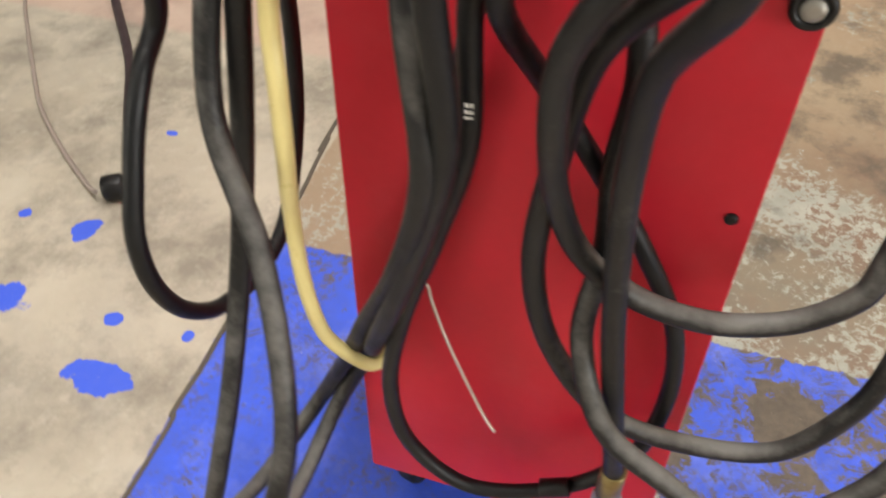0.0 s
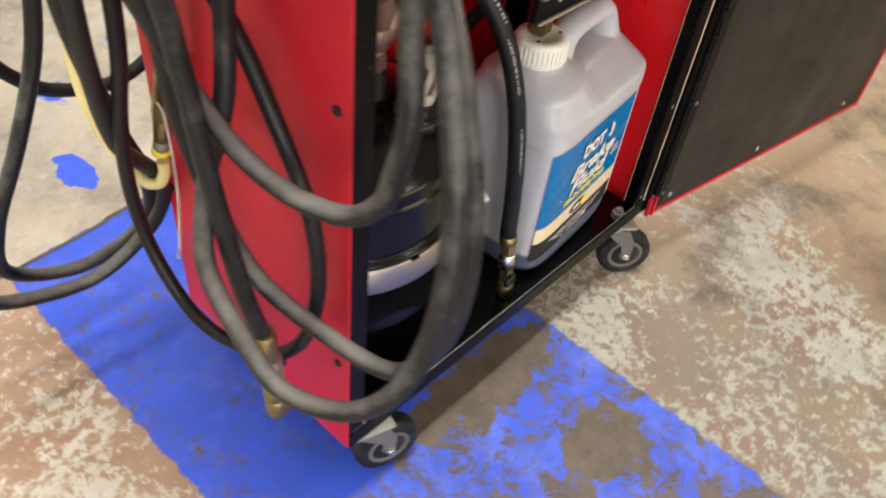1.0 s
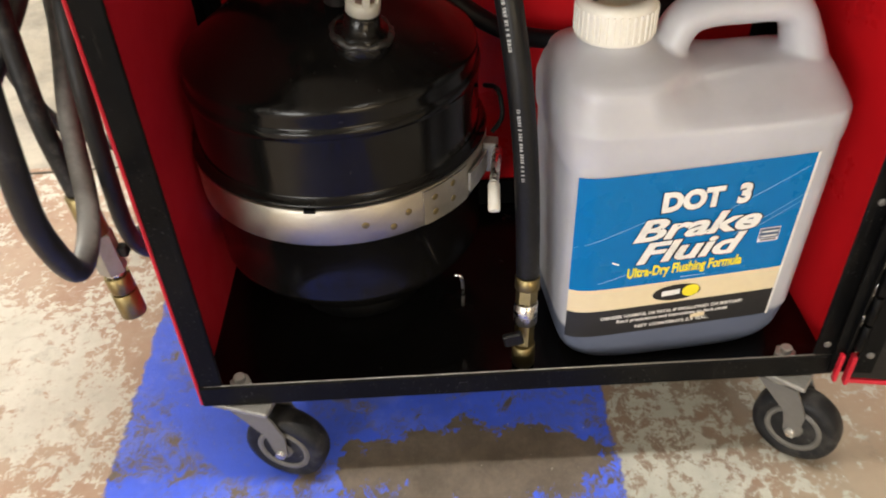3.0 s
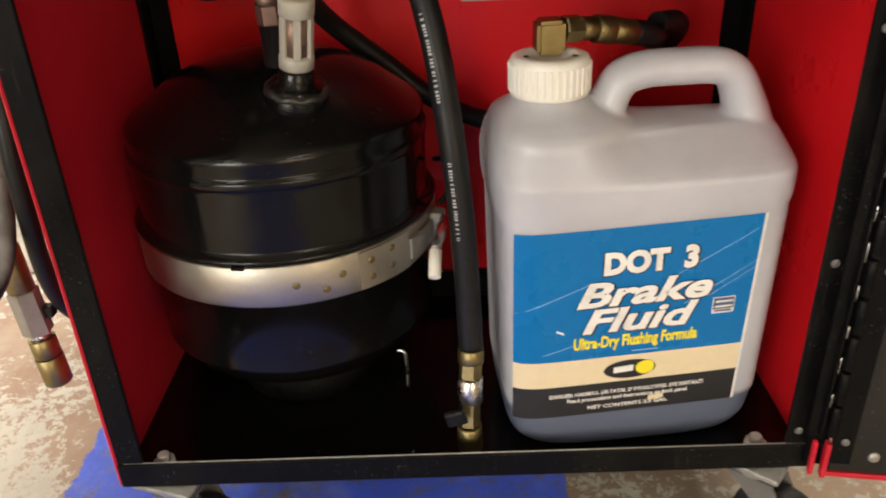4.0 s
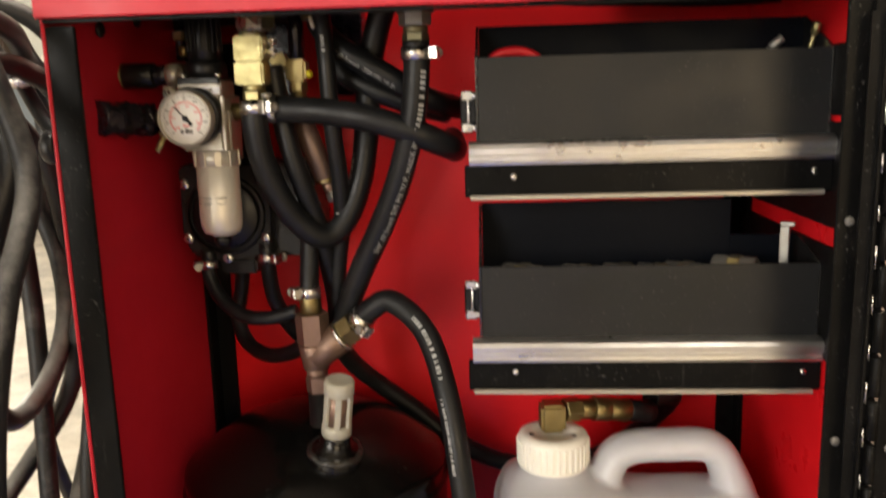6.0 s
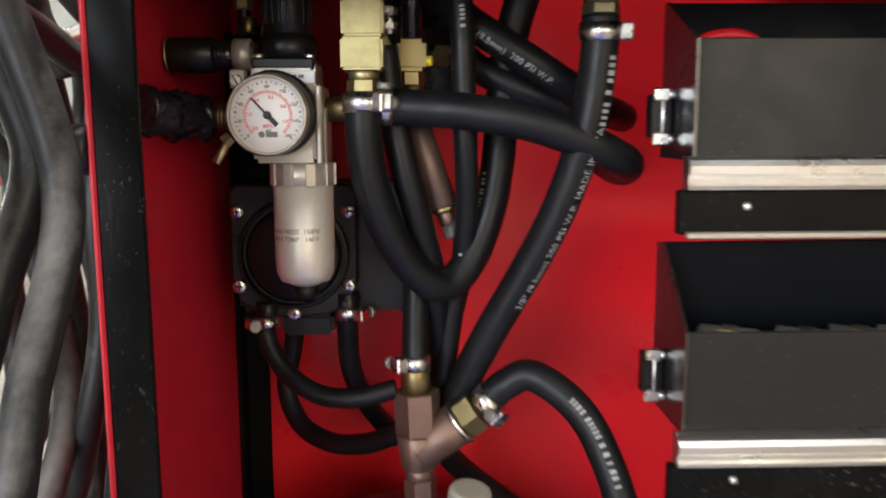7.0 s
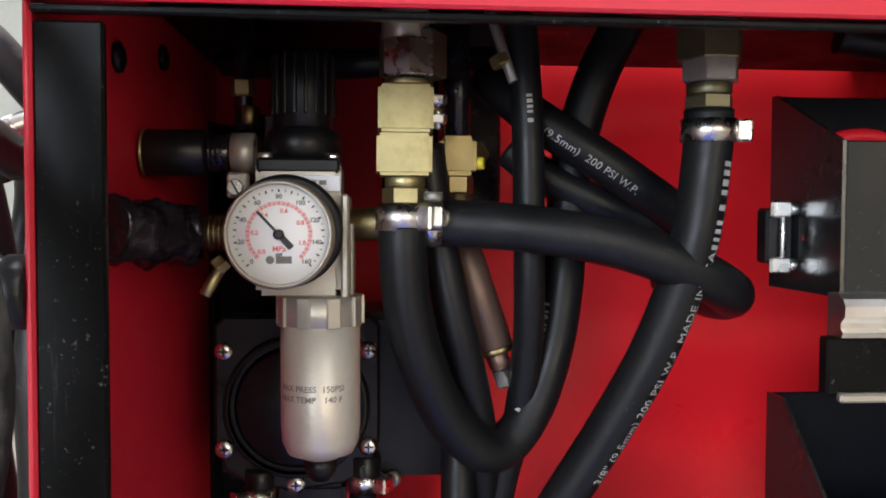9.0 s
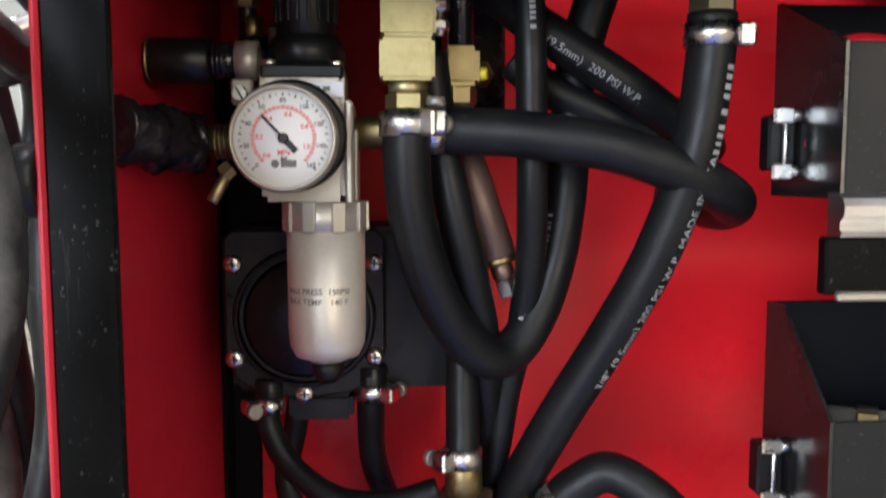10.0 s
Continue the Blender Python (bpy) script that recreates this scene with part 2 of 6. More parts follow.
def floor_material():
    g = Nodes("painted_concrete_floor")
    x, y = g.axis(0), g.axis(1)
    fx, fy = x, y
    x = g.math("ADD", x, g.step(g.noise(40, 8, 0.75), 0.25, 0.75, -0.006, 0.006))
    y = g.math("ADD", y, g.step(g.noise(34, 8, 0.75), 0.25, 0.75, -0.004, 0.004))
    y = g.math("SUBTRACT", y, g.step(fx, -0.1, 0.6, -0.012, 0.036))
    bay = g.step(y, 0.481, 0.485, 1.0, 0.0)
    band = g.math("MULTIPLY", g.step(x, -0.098, -0.095), g.step(x, 0.311, 0.314, 1.0, 0.0))
    band = g.math("MULTIPLY", band, bay)
    # bare concrete beyond the joint
    con = g.mix(g.step(g.noise(3.2, 8, 0.65), 0.38, 0.64), (0.58, 0.525, 0.425), (0.45, 0.40, 0.315))
    con = g.mix(g.step(g.noise(14, 9, 0.7), 0.50, 0.70, 0.0, 0.55), con, (0.58, 0.54, 0.46))
    con = g.mix(g.step(g.noise(5.5, 9, 0.72), 0.46, 0.62, 0.0, 0.85), con, (0.26, 0.23, 0.185))
    con = g.mix(g.step(g.noise(2.1, 7, 0.62, dist=0.6), 0.50, 0.66, 0.0, 0.6), con, (0.24, 0.22, 0.19))
    con = g.mix(g.step(g.noise(26, 9, 0.74), 0.56, 0.66, 0.0, 0.4), con, (0.62, 0.58, 0.49))
    far = g.math("MULTIPLY", g.step(x, 0.74, 0.76), g.step(y, 0.55, 0.57))
    con = g.mix(g.math("MULTIPLY", far, 0.5), con, (0.56, 0.36, 0.30))
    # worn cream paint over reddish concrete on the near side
    # left side paler, in part brighter light there painted into the floor colours
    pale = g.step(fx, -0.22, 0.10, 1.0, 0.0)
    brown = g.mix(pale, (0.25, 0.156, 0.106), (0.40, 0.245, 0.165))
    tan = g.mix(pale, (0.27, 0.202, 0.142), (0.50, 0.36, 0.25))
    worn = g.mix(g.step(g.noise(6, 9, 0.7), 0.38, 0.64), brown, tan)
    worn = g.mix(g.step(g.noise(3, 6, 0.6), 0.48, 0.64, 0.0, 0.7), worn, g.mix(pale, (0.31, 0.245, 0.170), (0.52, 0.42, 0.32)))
    film = g.math("MULTIPLY", g.step(fx, 0.30, 0.36), g.step(fx, 0.42, 0.60, 1.0, 0.0))
    film = g.math("MULTIPLY", film, g.step(g.noise(11, 8, 0.7), 0.36, 0.60, 0.0, 0.7))
    worn = g.mix(film, worn, (0.215, 0.195, 0.150))
    # ochre towards the door: warm light painted into the floor colour
    warm_lit = g.math("ADD", g.math("SUBTRACT", fx, g.math("MULTIPLY", fy, -0.9)), g.step(g.noise(7, 8, 0.7), 0.3, 0.7, -0.14, 0.14))
    warm_lit = g.step(warm_lit, 0.42, 0.70, 0.0, 0.62)
    worn = g.mix(warm_lit, worn, (0.43, 0.325, 0.215))
    fine = g.noise(70, 13, 0.78, dist=0.25)
    where = g.step(g.noise(4.6, 7, 0.65), 0.36, 0.62, -0.11, 0.105)
    left = g.step(fx, -0.16, -0.05, 0.05, 0.0)
    gone = g.math("ADD", g.step(fx, 0.58, 0.84, 0.0, -0.105), g.step(fx, 0.32, 0.44, -0.035, 0.0))
    level = g.math("ADD", g.math("ADD", g.math("ADD", fine, where), left), gone)
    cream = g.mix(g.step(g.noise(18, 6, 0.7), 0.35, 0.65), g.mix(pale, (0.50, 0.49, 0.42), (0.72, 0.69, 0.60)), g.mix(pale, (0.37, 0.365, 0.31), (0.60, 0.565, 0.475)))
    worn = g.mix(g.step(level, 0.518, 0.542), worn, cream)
    worn = g.mix(g.step(g.noise(90, 9, 0.75), 0.56, 0.68, 0.0, 0.45), worn, (0.26, 0.20, 0.15))
    greasy = g.math("ADD", g.noise(5.5, 8, 0.7), g.step(fx, 0.35, 0.75, -0.06, 0.06))
    worn = g.mix(g.step(greasy, 0.545, 0.66, 0.0, 0.75), worn, (0.095, 0.082, 0.068))
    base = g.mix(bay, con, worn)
    # blue traffic paint, chipped through to brown concrete
    under = g.mix(g.step(g.noise(30, 9, 0.75), 0.42, 0.62), (0.105, 0.083, 0.062), (0.165, 0.128, 0.096))
    base = g.mix(band, base, under)
    near = g.step(fy, -0.26, 0.16, 0.085, -0.02)
    mid = g.math("ADD", g.noise(24, 12, 0.76, dist=0.5), near)
    chips = g.step(mid, 0.562, 0.612, 1.0, 0.0)
    dx, dy = g.math("SUBTRACT", fx, 0.232), g.math("SUBTRACT", fy, -0.135)
    d2 = g.math("ADD", g.math("MULTIPLY", dx, dx), g.math("MULTIPLY", g.math("MULTIPLY", dy, dy), 2.2))
    d2 = g.math("ADD", d2, g.step(g.noise(19, 7, 0.65), 0.3, 0.7, -0.0035, 0.0035))
    chips = g.math("MULTIPLY", chips, g.step(d2, 0.0030, 0.0034))
    ex, ey = g.math("SUBTRACT", fx, 0.20), g.math("SUBTRACT", fy, 0.0)
    e2 = g.math("ADD", g.math("MULTIPLY", g.math("MULTIPLY", ex, ex), 0.35), g.math("MULTIPLY", g.math("MULTIPLY", ey, ey), 2.5))
    e2 = g.math("ADD", e2, g.step(g.noise(24, 7, 0.65), 0.3, 0.7, -0.004, 0.004))
    chips = g.math("MULTIPLY", chips, g.step(e2, 0.0040, 0.0044))
    blue = g.mix(g.step(g.noise(20, 8, 0.7), 0.38, 0.68), (0.047, 0.119, 0.82), (0.057, 0.113, 0.64))
    blue = g.mix(g.step(g.noise(75, 9, 0.8), 0.55, 0.70, 0.0, 0.6), blue, (0.12, 0.12, 0.34))
    blue = g.mix(g.step(g.noise(9, 8, 0.72), 0.50, 0.72, 0.0, 0.30), blue, (0.42, 0.46, 0.84))
    wear = g.math("MULTIPLY", g.step(g.noise(85, 10, 0.8), 0.50, 0.56), g.step(g.noise(11, 6, 0.6), 0.46, 0.60, 0.0, 0.85))
    cover = g.math("MULTIPLY", g.math("MULTIPLY", chips, band), g.math("SUBTRACT", 1.0, wear))
    base = g.mix(cover, base, blue)
    # spilt blue paint on the bare concrete
    ragged = g.step(g.noise(26, 4, 0.55), 0.32, 0.68, -0.9, 0.9)
    spill = 0.0
    for cx, cy, rx, ry in ((0.254, 0.741, 0.020, 0.016), (0.048, 0.584, 0.022, 0.034), (0.254, 0.840, 0.009, 0.010), (0.129, 0.618, 0.010, 0.012), (0.134, 0.519, 0.008, 0.007), (0.112, 0.762, 0.026, 0.030), (0.476, 0.752, 0.006, 0.010)):
        ax, ay = g.math("DIVIDE", g.math("SUBTRACT", fx, cx), rx), g.math("DIVIDE", g.math("SUBTRACT", fy, cy), ry)
        e = g.math("ADD", g.math("ADD", g.math("MULTIPLY", ax, ax), g.math("MULTIPLY", ay, ay)), ragged)
        spill = g.math("MAXIMUM", spill, g.step(e, 0.95, 1.15, 1.0, 0.0))
    base = g.mix(spill, base, (0.06, 0.13, 0.80))
    specks = g.step(g.noise(260, 2), 0.735, 0.77, 0.0, 0.7)
    base = g.mix(specks, base, (0.72, 0.69, 0.62))
    h = g.math("ADD", g.noise(120, 8, 0.75), g.math("MULTIPLY", g.math("ADD", cover, g.step(level, 0.5, 0.545)), 0.4))
    return g.out(base, g.step(g.noise(30, 6), 0.3, 0.7, 0.34, 0.60), 0.0, h, 0.0014, 0.4)


FLOOR = floor_material()
WALL = surface("pale_shop_wall", (0.56, 0.57, 0.54), 0.7, worn=(0.42, 0.42, 0.39), amount=0.4, big=1.2, fine=40)
CEIL = surface("ceiling_sheet", (0.62, 0.61, 0.58), 0.8, worn=(0.45, 0.44, 0.42), amount=0.3, big=1.0, fine=30)

# ---------------------------------------------------------------- helpers


def part(name, bm, material, parent, label=""):
    me = bpy.data.meshes.new(name)
    bm.normal_update()
    bm.to_mesh(me)
    bm.free()
    me.materials.append(material)
    ob = new(name, me)
    ob.parent = parent
    if label:
        tagged(ob, label)
    return ob


def thing(name, label, category, at=(0, 0, 0), group="", rz=0.0):
    ob = new(name)
    ob.empty_display_size = 0.02
    ob.matrix_world = pose(*at, 0, 0, rz)
    bpy.context.view_layer.update()
    return tagged(ob, label, category, group)




def box(x0, x1, y0, y1, z0, z1, bevel=0.0, seg=2, into=None):
    bm = bmesh.new()
    r = bmesh.ops.create_cube(bm, size=1.0)
    for v in r["verts"]:
        v.co = Vector((x0 + (v.co.x + 0.5) * (x1 - x0), y0 + (v.co.y + 0.5) * (y1 - y0), z0 + (v.co.z + 0.5) * (z1 - z0)))
    if bevel:
        bmesh.ops.bevel(bm, geom=bm.edges[:], offset=bevel, segments=seg, affect="EDGES")
    return add(into, bm)


def add(into, bm):
    """Moves bm's faces into the other bmesh."""
    if into is None:
        return bm
    me = bpy.data.meshes.new("tmp")
    bm.to_mesh(me)
    bm.free()
    into.from_mesh(me)
    bpy.data.meshes.remove(me)
    return into


def turned(profile, seg=32, place=None, into=None, smooth=True, cap=True):
    """A lathe: (radius, height) rows about z, then moved by a pose."""
    bm = bmesh.new()
    rings = []
    for r, z in profile:
        rings.append([bm.verts.new((r * math.cos(2 * math.pi * k / seg), r * math.sin(2 * math.pi * k / seg), z)) for k in range(seg)])
    for a, b in zip(rings, rings[1:]):
        for k in range(seg):
            f = bm.faces.new((a[k], a[(k + 1) % seg], b[(k + 1) % seg], b[k]))
            f.smooth = smooth
    if cap:
        bm.faces.new(rings[0][::-1])
        bm.faces.new(rings[-1])
    if place is not None:
        bm.transform(place)
    return add(into, bm)


def rod(p, q, r, seg=16, into=None, r2=None, bev=0.0, smooth=True):
    """A round bar from p to q."""
    p, q = Vector(p), Vector(q)
    m = Matrix.Translation(p) @ (q - p).to_track_quat("Z", "Y").to_matrix().to_4x4()
    l = (q - p).length
    r2 = r if r2 is None else r2
    b = bev or min(0.0006, r * 0.15, l * 0.2)
    return turned([(r - b, 0), (r, b), (r2, l - b), (r2 - b, l)], seg, m, into, smooth)


def hexnut(p, q, r, into=None):
    return rod(p, q, r, 6, into, smooth=False)


def curve(points, n=12):
    """A smooth line through the points."""
    c = [Vector(p) for p in points]
    c = [2 * c[0] - c[1], *c, 2 * c[-1] - c[-2]]
    out = []
    for i in range(1, len(c) - 2):
        a, b, d, e = c[i - 1], c[i], c[i + 1], c[i + 2]
        for k in range(n):
            f = k / n
            out.append(0.5 * (2 * b + (d - a) * f + (2 * a - 5 * b + 4 * d - e) * f * f + (3 * b - a - 3 * d + e) * f**3))
    out.append(c[-2])
    return out


def frames_along(line):
    """Tangent, side and up along a line, with no twist."""
    rows, up = [], Vector((0.13, 0.2, 1))
    for i, p in enumerate(line):
        t = (line[min(i + 1, len(line) - 1)] - line[max(i - 1, 0)]).normalized()
        side = t.cross(up)
        if side.length < 1e-5:
            side = t.orthogonal()
        side.normalize()
        up = side.cross(t).normalized()
        rows.append((t, side, up))
    return rows


def sweep(line, r, seg=14, into=None, flat=1.0, jitter=0.0):
    bm = bmesh.new()
    rings = []
    for i, (p, (t, s, u)) in enumerate(zip(line, frames_along(line))):
        rr = r * (1 + jitter * (noise.noise(p * 170) if jitter else 0))
        rings.append([bm.verts.new(p + s * rr * math.cos(2 * math.pi * k / seg) + u * rr * flat * math.sin(2 * math.pi * k / seg)) for k in range(seg)])
    for a, b in zip(rings, rings[1:]):
        for k in range(seg):
            bm.faces.new((a[k], a[(k + 1) % seg], b[(k + 1) % seg], b[k])).smooth = True
    bm.faces.new(rings[0][::-1])
    bm.faces.new(rings[-1])
    bmesh.ops.recalc_face_normals(bm, faces=bm.faces[:])
    return add(into, bm)


def letters(text, size, bold=0.0, shear=0.0, align="CENTER", spacing=1.0):
    """The text as a flat bmesh in x and y, one unit of size high."""
    cu = bpy.data.curves.new("text", "FONT")
    cu.body, cu.size, cu.offset, cu.shear, cu.align_x, cu.space_character = text, size, bold, shear, align, spacing
    cu.resolution_u = 3
    ob = bpy.data.objects.new("text", cu)
    scene.collection.objects.link(ob)
    bpy.context.view_layer.update()
    me = bpy.data.meshes.new_from_object(ob.evaluated_get(bpy.context.evaluated_depsgraph_get()))
    bm = bmesh.new()
    bm.from_mesh(me)
    bpy.data.objects.remove(ob)
    bpy.data.curves.remove(cu)
    bpy.data.meshes.remove(me)
    return bm


def along_hose(bm, line, r, start, angle_to, flip=False):
    """Bends flat letters onto a hose: x runs along it from start, y round it, facing angle_to."""
    lens = [0.0]
    for a, b in zip(line, line[1:]):
        lens.append(lens[-1] + (b - a).length)
    fr = frames_along(line)
    tow = Vector(angle_to).normalized()
    for v in bm.verts:
        s = start + (-v.co.x if flip else v.co.x)
        s = min(max(s, 0.0), lens[-1] - 1e-6)
        i = max(k for k in range(len(lens)) if lens[k] <= s)
        i = min(i, len(line) - 2)
        f = (s - lens[i]) / max(1e-9, lens[i + 1] - lens[i])
        p = line[i].lerp(line[i + 1], f)
        t = fr[i][0].lerp(fr[i + 1][0], f).normalized()
        n = (tow - t * tow.dot(t)).normalized()
        w = t.cross(n) * (1 if flip else -1)
        a = v.co.y / r
        v.co = p + (n * math.cos(a) + w * math.sin(a)) * (r + 0.00025)
    return bm


def plate(outline, y0, y1, into=None, bevel=0.0):
    """A flat plate: outline in x, z, thick along y."""
    bm = bmesh.new()
    a = [bm.verts.new((x, y0, z)) for x, z in outline]
    b = [bm.verts.new((x, y1, z)) for x, z in outline]
    bm.faces.new(a)
    bm.faces.new(b[::-1])
    for k in range(len(a)):
        bm.faces.new((a[k], b[k], b[(k + 1) % len(a)], a[(k + 1) % len(a)]))
    bmesh.ops.recalc_face_normals(bm, faces=bm.faces[:])
    if bevel:
        bmesh.ops.bevel(bm, geom=bm.edges[:], offset=bevel, segments=1, affect="EDGES")
    return add(into, bm)


# ---------------------------------------------------------------- the workshop
bm = bmesh.new()
bmesh.ops.create_grid(bm, x_segments=4, y_segments=4, size=1.0)
bm.transform(Matrix.Diagonal((60.0, 60.0, 1, 1)))
floor_ob = part("floor", bm, FLOOR, None)
tagged(floor_ob, "worn painted concrete workshop floor with a blue band", "floor", kind="structure")


def bay_wall(y0, y1, top, bays):
    """A wall along x with open bay doors from x0 to x1."""
    bm, x = bmesh.new(), -7
    for x0, x1 in bays:
        box(x, x0, y0, y1, 0, 3.2, into=bm)
        box(x0, x1, y0, y1, top, 3.2, into=bm)
        x = x1
    return box(x, 7, y0, y1, 0, 3.2, into=bm)


tagged(part("wall_north", bay_wall(6.8, 7, 2.8, [(-6.6, -4.4)]), WALL, None), "pale painted workshop wall with an open bay", "wall", kind="structure")
# the bay from x 1.2 to 4.6 is unseen, added for the warm lamp
tagged(part("wall_south", bay_wall(-7, -6.8, 2.75, [(-5.4, -2.0), (1.2, 4.6)]), WALL, None), "pale painted workshop wall with an open bay and an added one", "wall", kind="structure")
for nm, bb in (("wall_west", (-7, -6.8, -6.8, 6.8, 0, 3.2)), ("wall_east", (6.8, 7, -6.8, 6.8, 0, 3.2))):
    tagged(part(nm, box(*bb), WALL, None), "plain pale painted workshop wall", "wall", kind="structure")
tagged(part("ceiling", box(-7, 7, -7, 7, 3.2, 3.3), CEIL, None), "plain pale workshop ceiling above the floor", "ceiling", kind="structure")
for lx, ly, lp, turn in LAMPS:
    f = thing("ceiling_lamp", "long white fluorescent fitting hung under the ceiling", "lamp", (lx, ly, 3.2), "ceiling lamps", turn)
    part("housing", box(-0.2, 0.2, -1.15, 1.15, -0.25, -0.2), WHITEPLASTIC, f)
    part("hanger", box(-0.01, 0.01, -0.8, -0.78, -0.2, 0.0), GREYMETAL, f)
    part("hanger", box(-0.01, 0.01, 0.78, 0.8, -0.2, 0.0), GREYMETAL, f)

# joint in the concrete
bm = sweep(curve([(-3.5, 0.43, 0.0), (-0.8, 0.452, 0.0), (-0.06, 0.472, 0.0), (0.04, 0.481, 0.0), (0.10, 0.4825, 0.0), (0.163, 0.488, 0.0), (0.24, 0.4905, 0.0), (0.315, 0.497, 0.0), (0.42, 0.509, 0.0), (0.53, 0.523, 0.0), (0.8, 0.545, 0.0), (3.5, 0.72, 0.0)], 30), 0.0035, 6, flat=0.25)
tagged(part("floor_joint", bm, surface("joint_dirt", (0.10, 0.085, 0.065), 0.8), None), "dark dirt-filled joint across the concrete floor", "joint", kind="structure")

# things far behind, seen past the hoses
ENAMEL = surface("slate_blue_enamel", (0.16, 0.19, 0.22), 0.5)
t0 = thing("shop_machine", "slate blue shop machine with a slotted grille on the floor", "machine", (-2.75, 4.6, 0))
part("body", box(-0.42, 0.42, -0.25, 0.25, 0.12, 0.86, 0.02), ENAMEL, t0)
part("plinth", box(-0.4, 0.4, -0.23, 0.23, 0.0, 0.12), BLACK, t0)
part("tray", box(-0.45, 0.45, -0.28, 0.28, 0.86, 0.9, 0.01), WHITEPLASTIC, t0)
for k in range(9):
    part("slat", box(-0.36, 0.1, -0.275, -0.255, 0.2 + k * 0.04, 0.222 + k * 0.04), CAST, t0)
t0 = thing("white_pail", "white plastic pail with a red band on the floor", "pail", (-2.38, 4.3, 0))
part("pail_body", turned([(0.09, 0.0), (0.1, 0.02), (0.115, 0.36), (0.12, 0.37), (0.11, 0.38)], 28), WHITEPLASTIC, t0)
part("red_band", turned([(0.113, 0.28), (0.1155, 0.281), (0.117, 0.345), (0.1145, 0.346)], 28), REDPRINT, t0)
t0 = thing("steel_post", "dark brown painted steel post by the wall", "post", (-3.35, 5.3, 0))
part("shaft", box(-0.11, 0.11, -0.11, 0.11, 0.0, 3.2, 0.012), surface("brown_post_paint", (0.09, 0.06, 0.045), 0.6), t0)
part("foot_plate", box(-0.2, 0.2, -0.2, 0.2, 0.0, 0.02, 0.004), BLACK, t0)

# ---------------------------------------------------------------- the cart
W, D, ZB, ZT = 0.463, 0.2345, 0.087, 0.629
cart = thing("service_cart", "red steel service cart with black frame and open door", "service cart")
T_ = 0.0022
XL = -0.0018
# unseen slot in the cart's top, added to light the back panel
LIGHT_SLOT = (0.130, 0.350, 0.200)
part("side_panel", box(XL, XL + T_, 0, D - 0.0015, ZB, 0.66, 0.0008, 1), DUSTY, cart, "scuffed red sheet-metal side panel")
part("side_panel", box(W - T_, W, 0.024, D - 0.0015, ZB, 0.66, 0.0008, 1), RED, cart)
part("back_panel", box(XL + T_, W - T_, D - 0.004, D - 0.002, ZB + 0.016, 0.676), RED, cart)
bm = box(XL + T_, W - T_, 0.0015, D - 0.005, ZB + 0.0005, ZB + 0.0035)
part("base_plate", bm, GLOSS, cart, "glossy black steel base plate")
# angle-iron posts: two legs each
for x0, sx, y0, sy in ((XL + T_, 1, 0.0008, 1), (W - T_ , -1, 0.0008, 1), (XL + T_, 1, D - 0.006, -1), (W - T_, -1, D - 0.006, -1)):
    bm = bmesh.new()
    lo, hi = sorted((x0, x0 + sx * 0.0172))
    a, b = sorted((y0, y0 + sy * 0.003))
    box(lo, hi, a, b, ZB + 0.002, 0.6265, 0.0007, 1, bm)
    lo, hi = sorted((x0 + sx * 0.0002, x0 + sx * 0.0032))
    a, b = sorted((y0 + sy * 0.003, y0 + sy * 0.021))
    box(lo, hi, a, b, ZB + 0.002, 0.6265, 0.0007, 1, bm)
    part("post", bm, BLACK, cart, "black angle-iron corner post")
bm = bmesh.new()
box(XL + T_, W - T_, -0.0012, 0.0014, ZB, ZB + 0.019, 0.0006, 1, bm)
fr = part("front_rail", bm, BLACK, cart, "black steel lip along the base")
part("worn_edge", rod((XL + T_ + 0.004, 0.0012, ZB + 0.0190), (W - T_ - 0.004, 0.0012, ZB + 0.0190), 0.00055, 6), GREYMETAL, fr, "bright worn edge")
part("rear_rail", box(T_ + 0.021, W - T_ - 0.021, D - 0.0095, D - 0.006, ZB + 0.004, ZB + 0.030, 0.0006, 1), BLACK, cart)
part("top_rail", box(XL + T_, W - T_, -0.001, 0.0025, 0.6280, 0.6302, 0.0006, 1), BLACK, cart)
bm = box(T_, W - T_, 0.0005, LIGHT_SLOT[2], 0.6560, 0.6590)
box(T_, LIGHT_SLOT[0], LIGHT_SLOT[2], D - 0.006, 0.6560, 0.6590, into=bm)
part("top_plate", bm, BLACK, cart)
bm = box(-0.0036, W + 0.002, -0.0045, LIGHT_SLOT[2], 0.6605, 0.676, 0.002, 2)
box(-0.0036, LIGHT_SLOT[0], LIGHT_SLOT[2], D - 0.0045, 0.6605, 0.676, 0.002, 2, into=bm)
box(LIGHT_SLOT[1], W + 0.002, LIGHT_SLOT[2], D - 0.0045, 0.6605, 0.676, 0.002, 2, into=bm)
part("top_cover", bm, DUSTY, cart, "red sheet-metal cover with an added rear light slot")
part("top_fascia", box(-0.0028, W + 0.001, -0.0042, -0.0015, 0.6305, 0.660, 0.0008, 1), DUSTY, cart, "red folded fascia above the opening")

# side screws
for y, z in ((0.0115, 0.437), (0.0115, 0.20), (0.0115, 0.121), (0.224, 0.24)):
    bm = turned([(0.0038, 0), (0.0036, 0.0012), (0.002, 0.002)], 14, pose(XL - 0.0001, y, z, 0, -90, 0))
    part("screw", bm, PLASTIC, cart)

# black domes standing in for two dark round holes in the panel
for y, z in ((0.066, 0.630), (0.122, 0.641)):
    part("screw", turned([(0.0052, 0), (0.0050, 0.0016), (0.0028, 0.0026)], 16, pose(XL + T_, y, z, 0, 90, 0)), PLASTIC, cart)

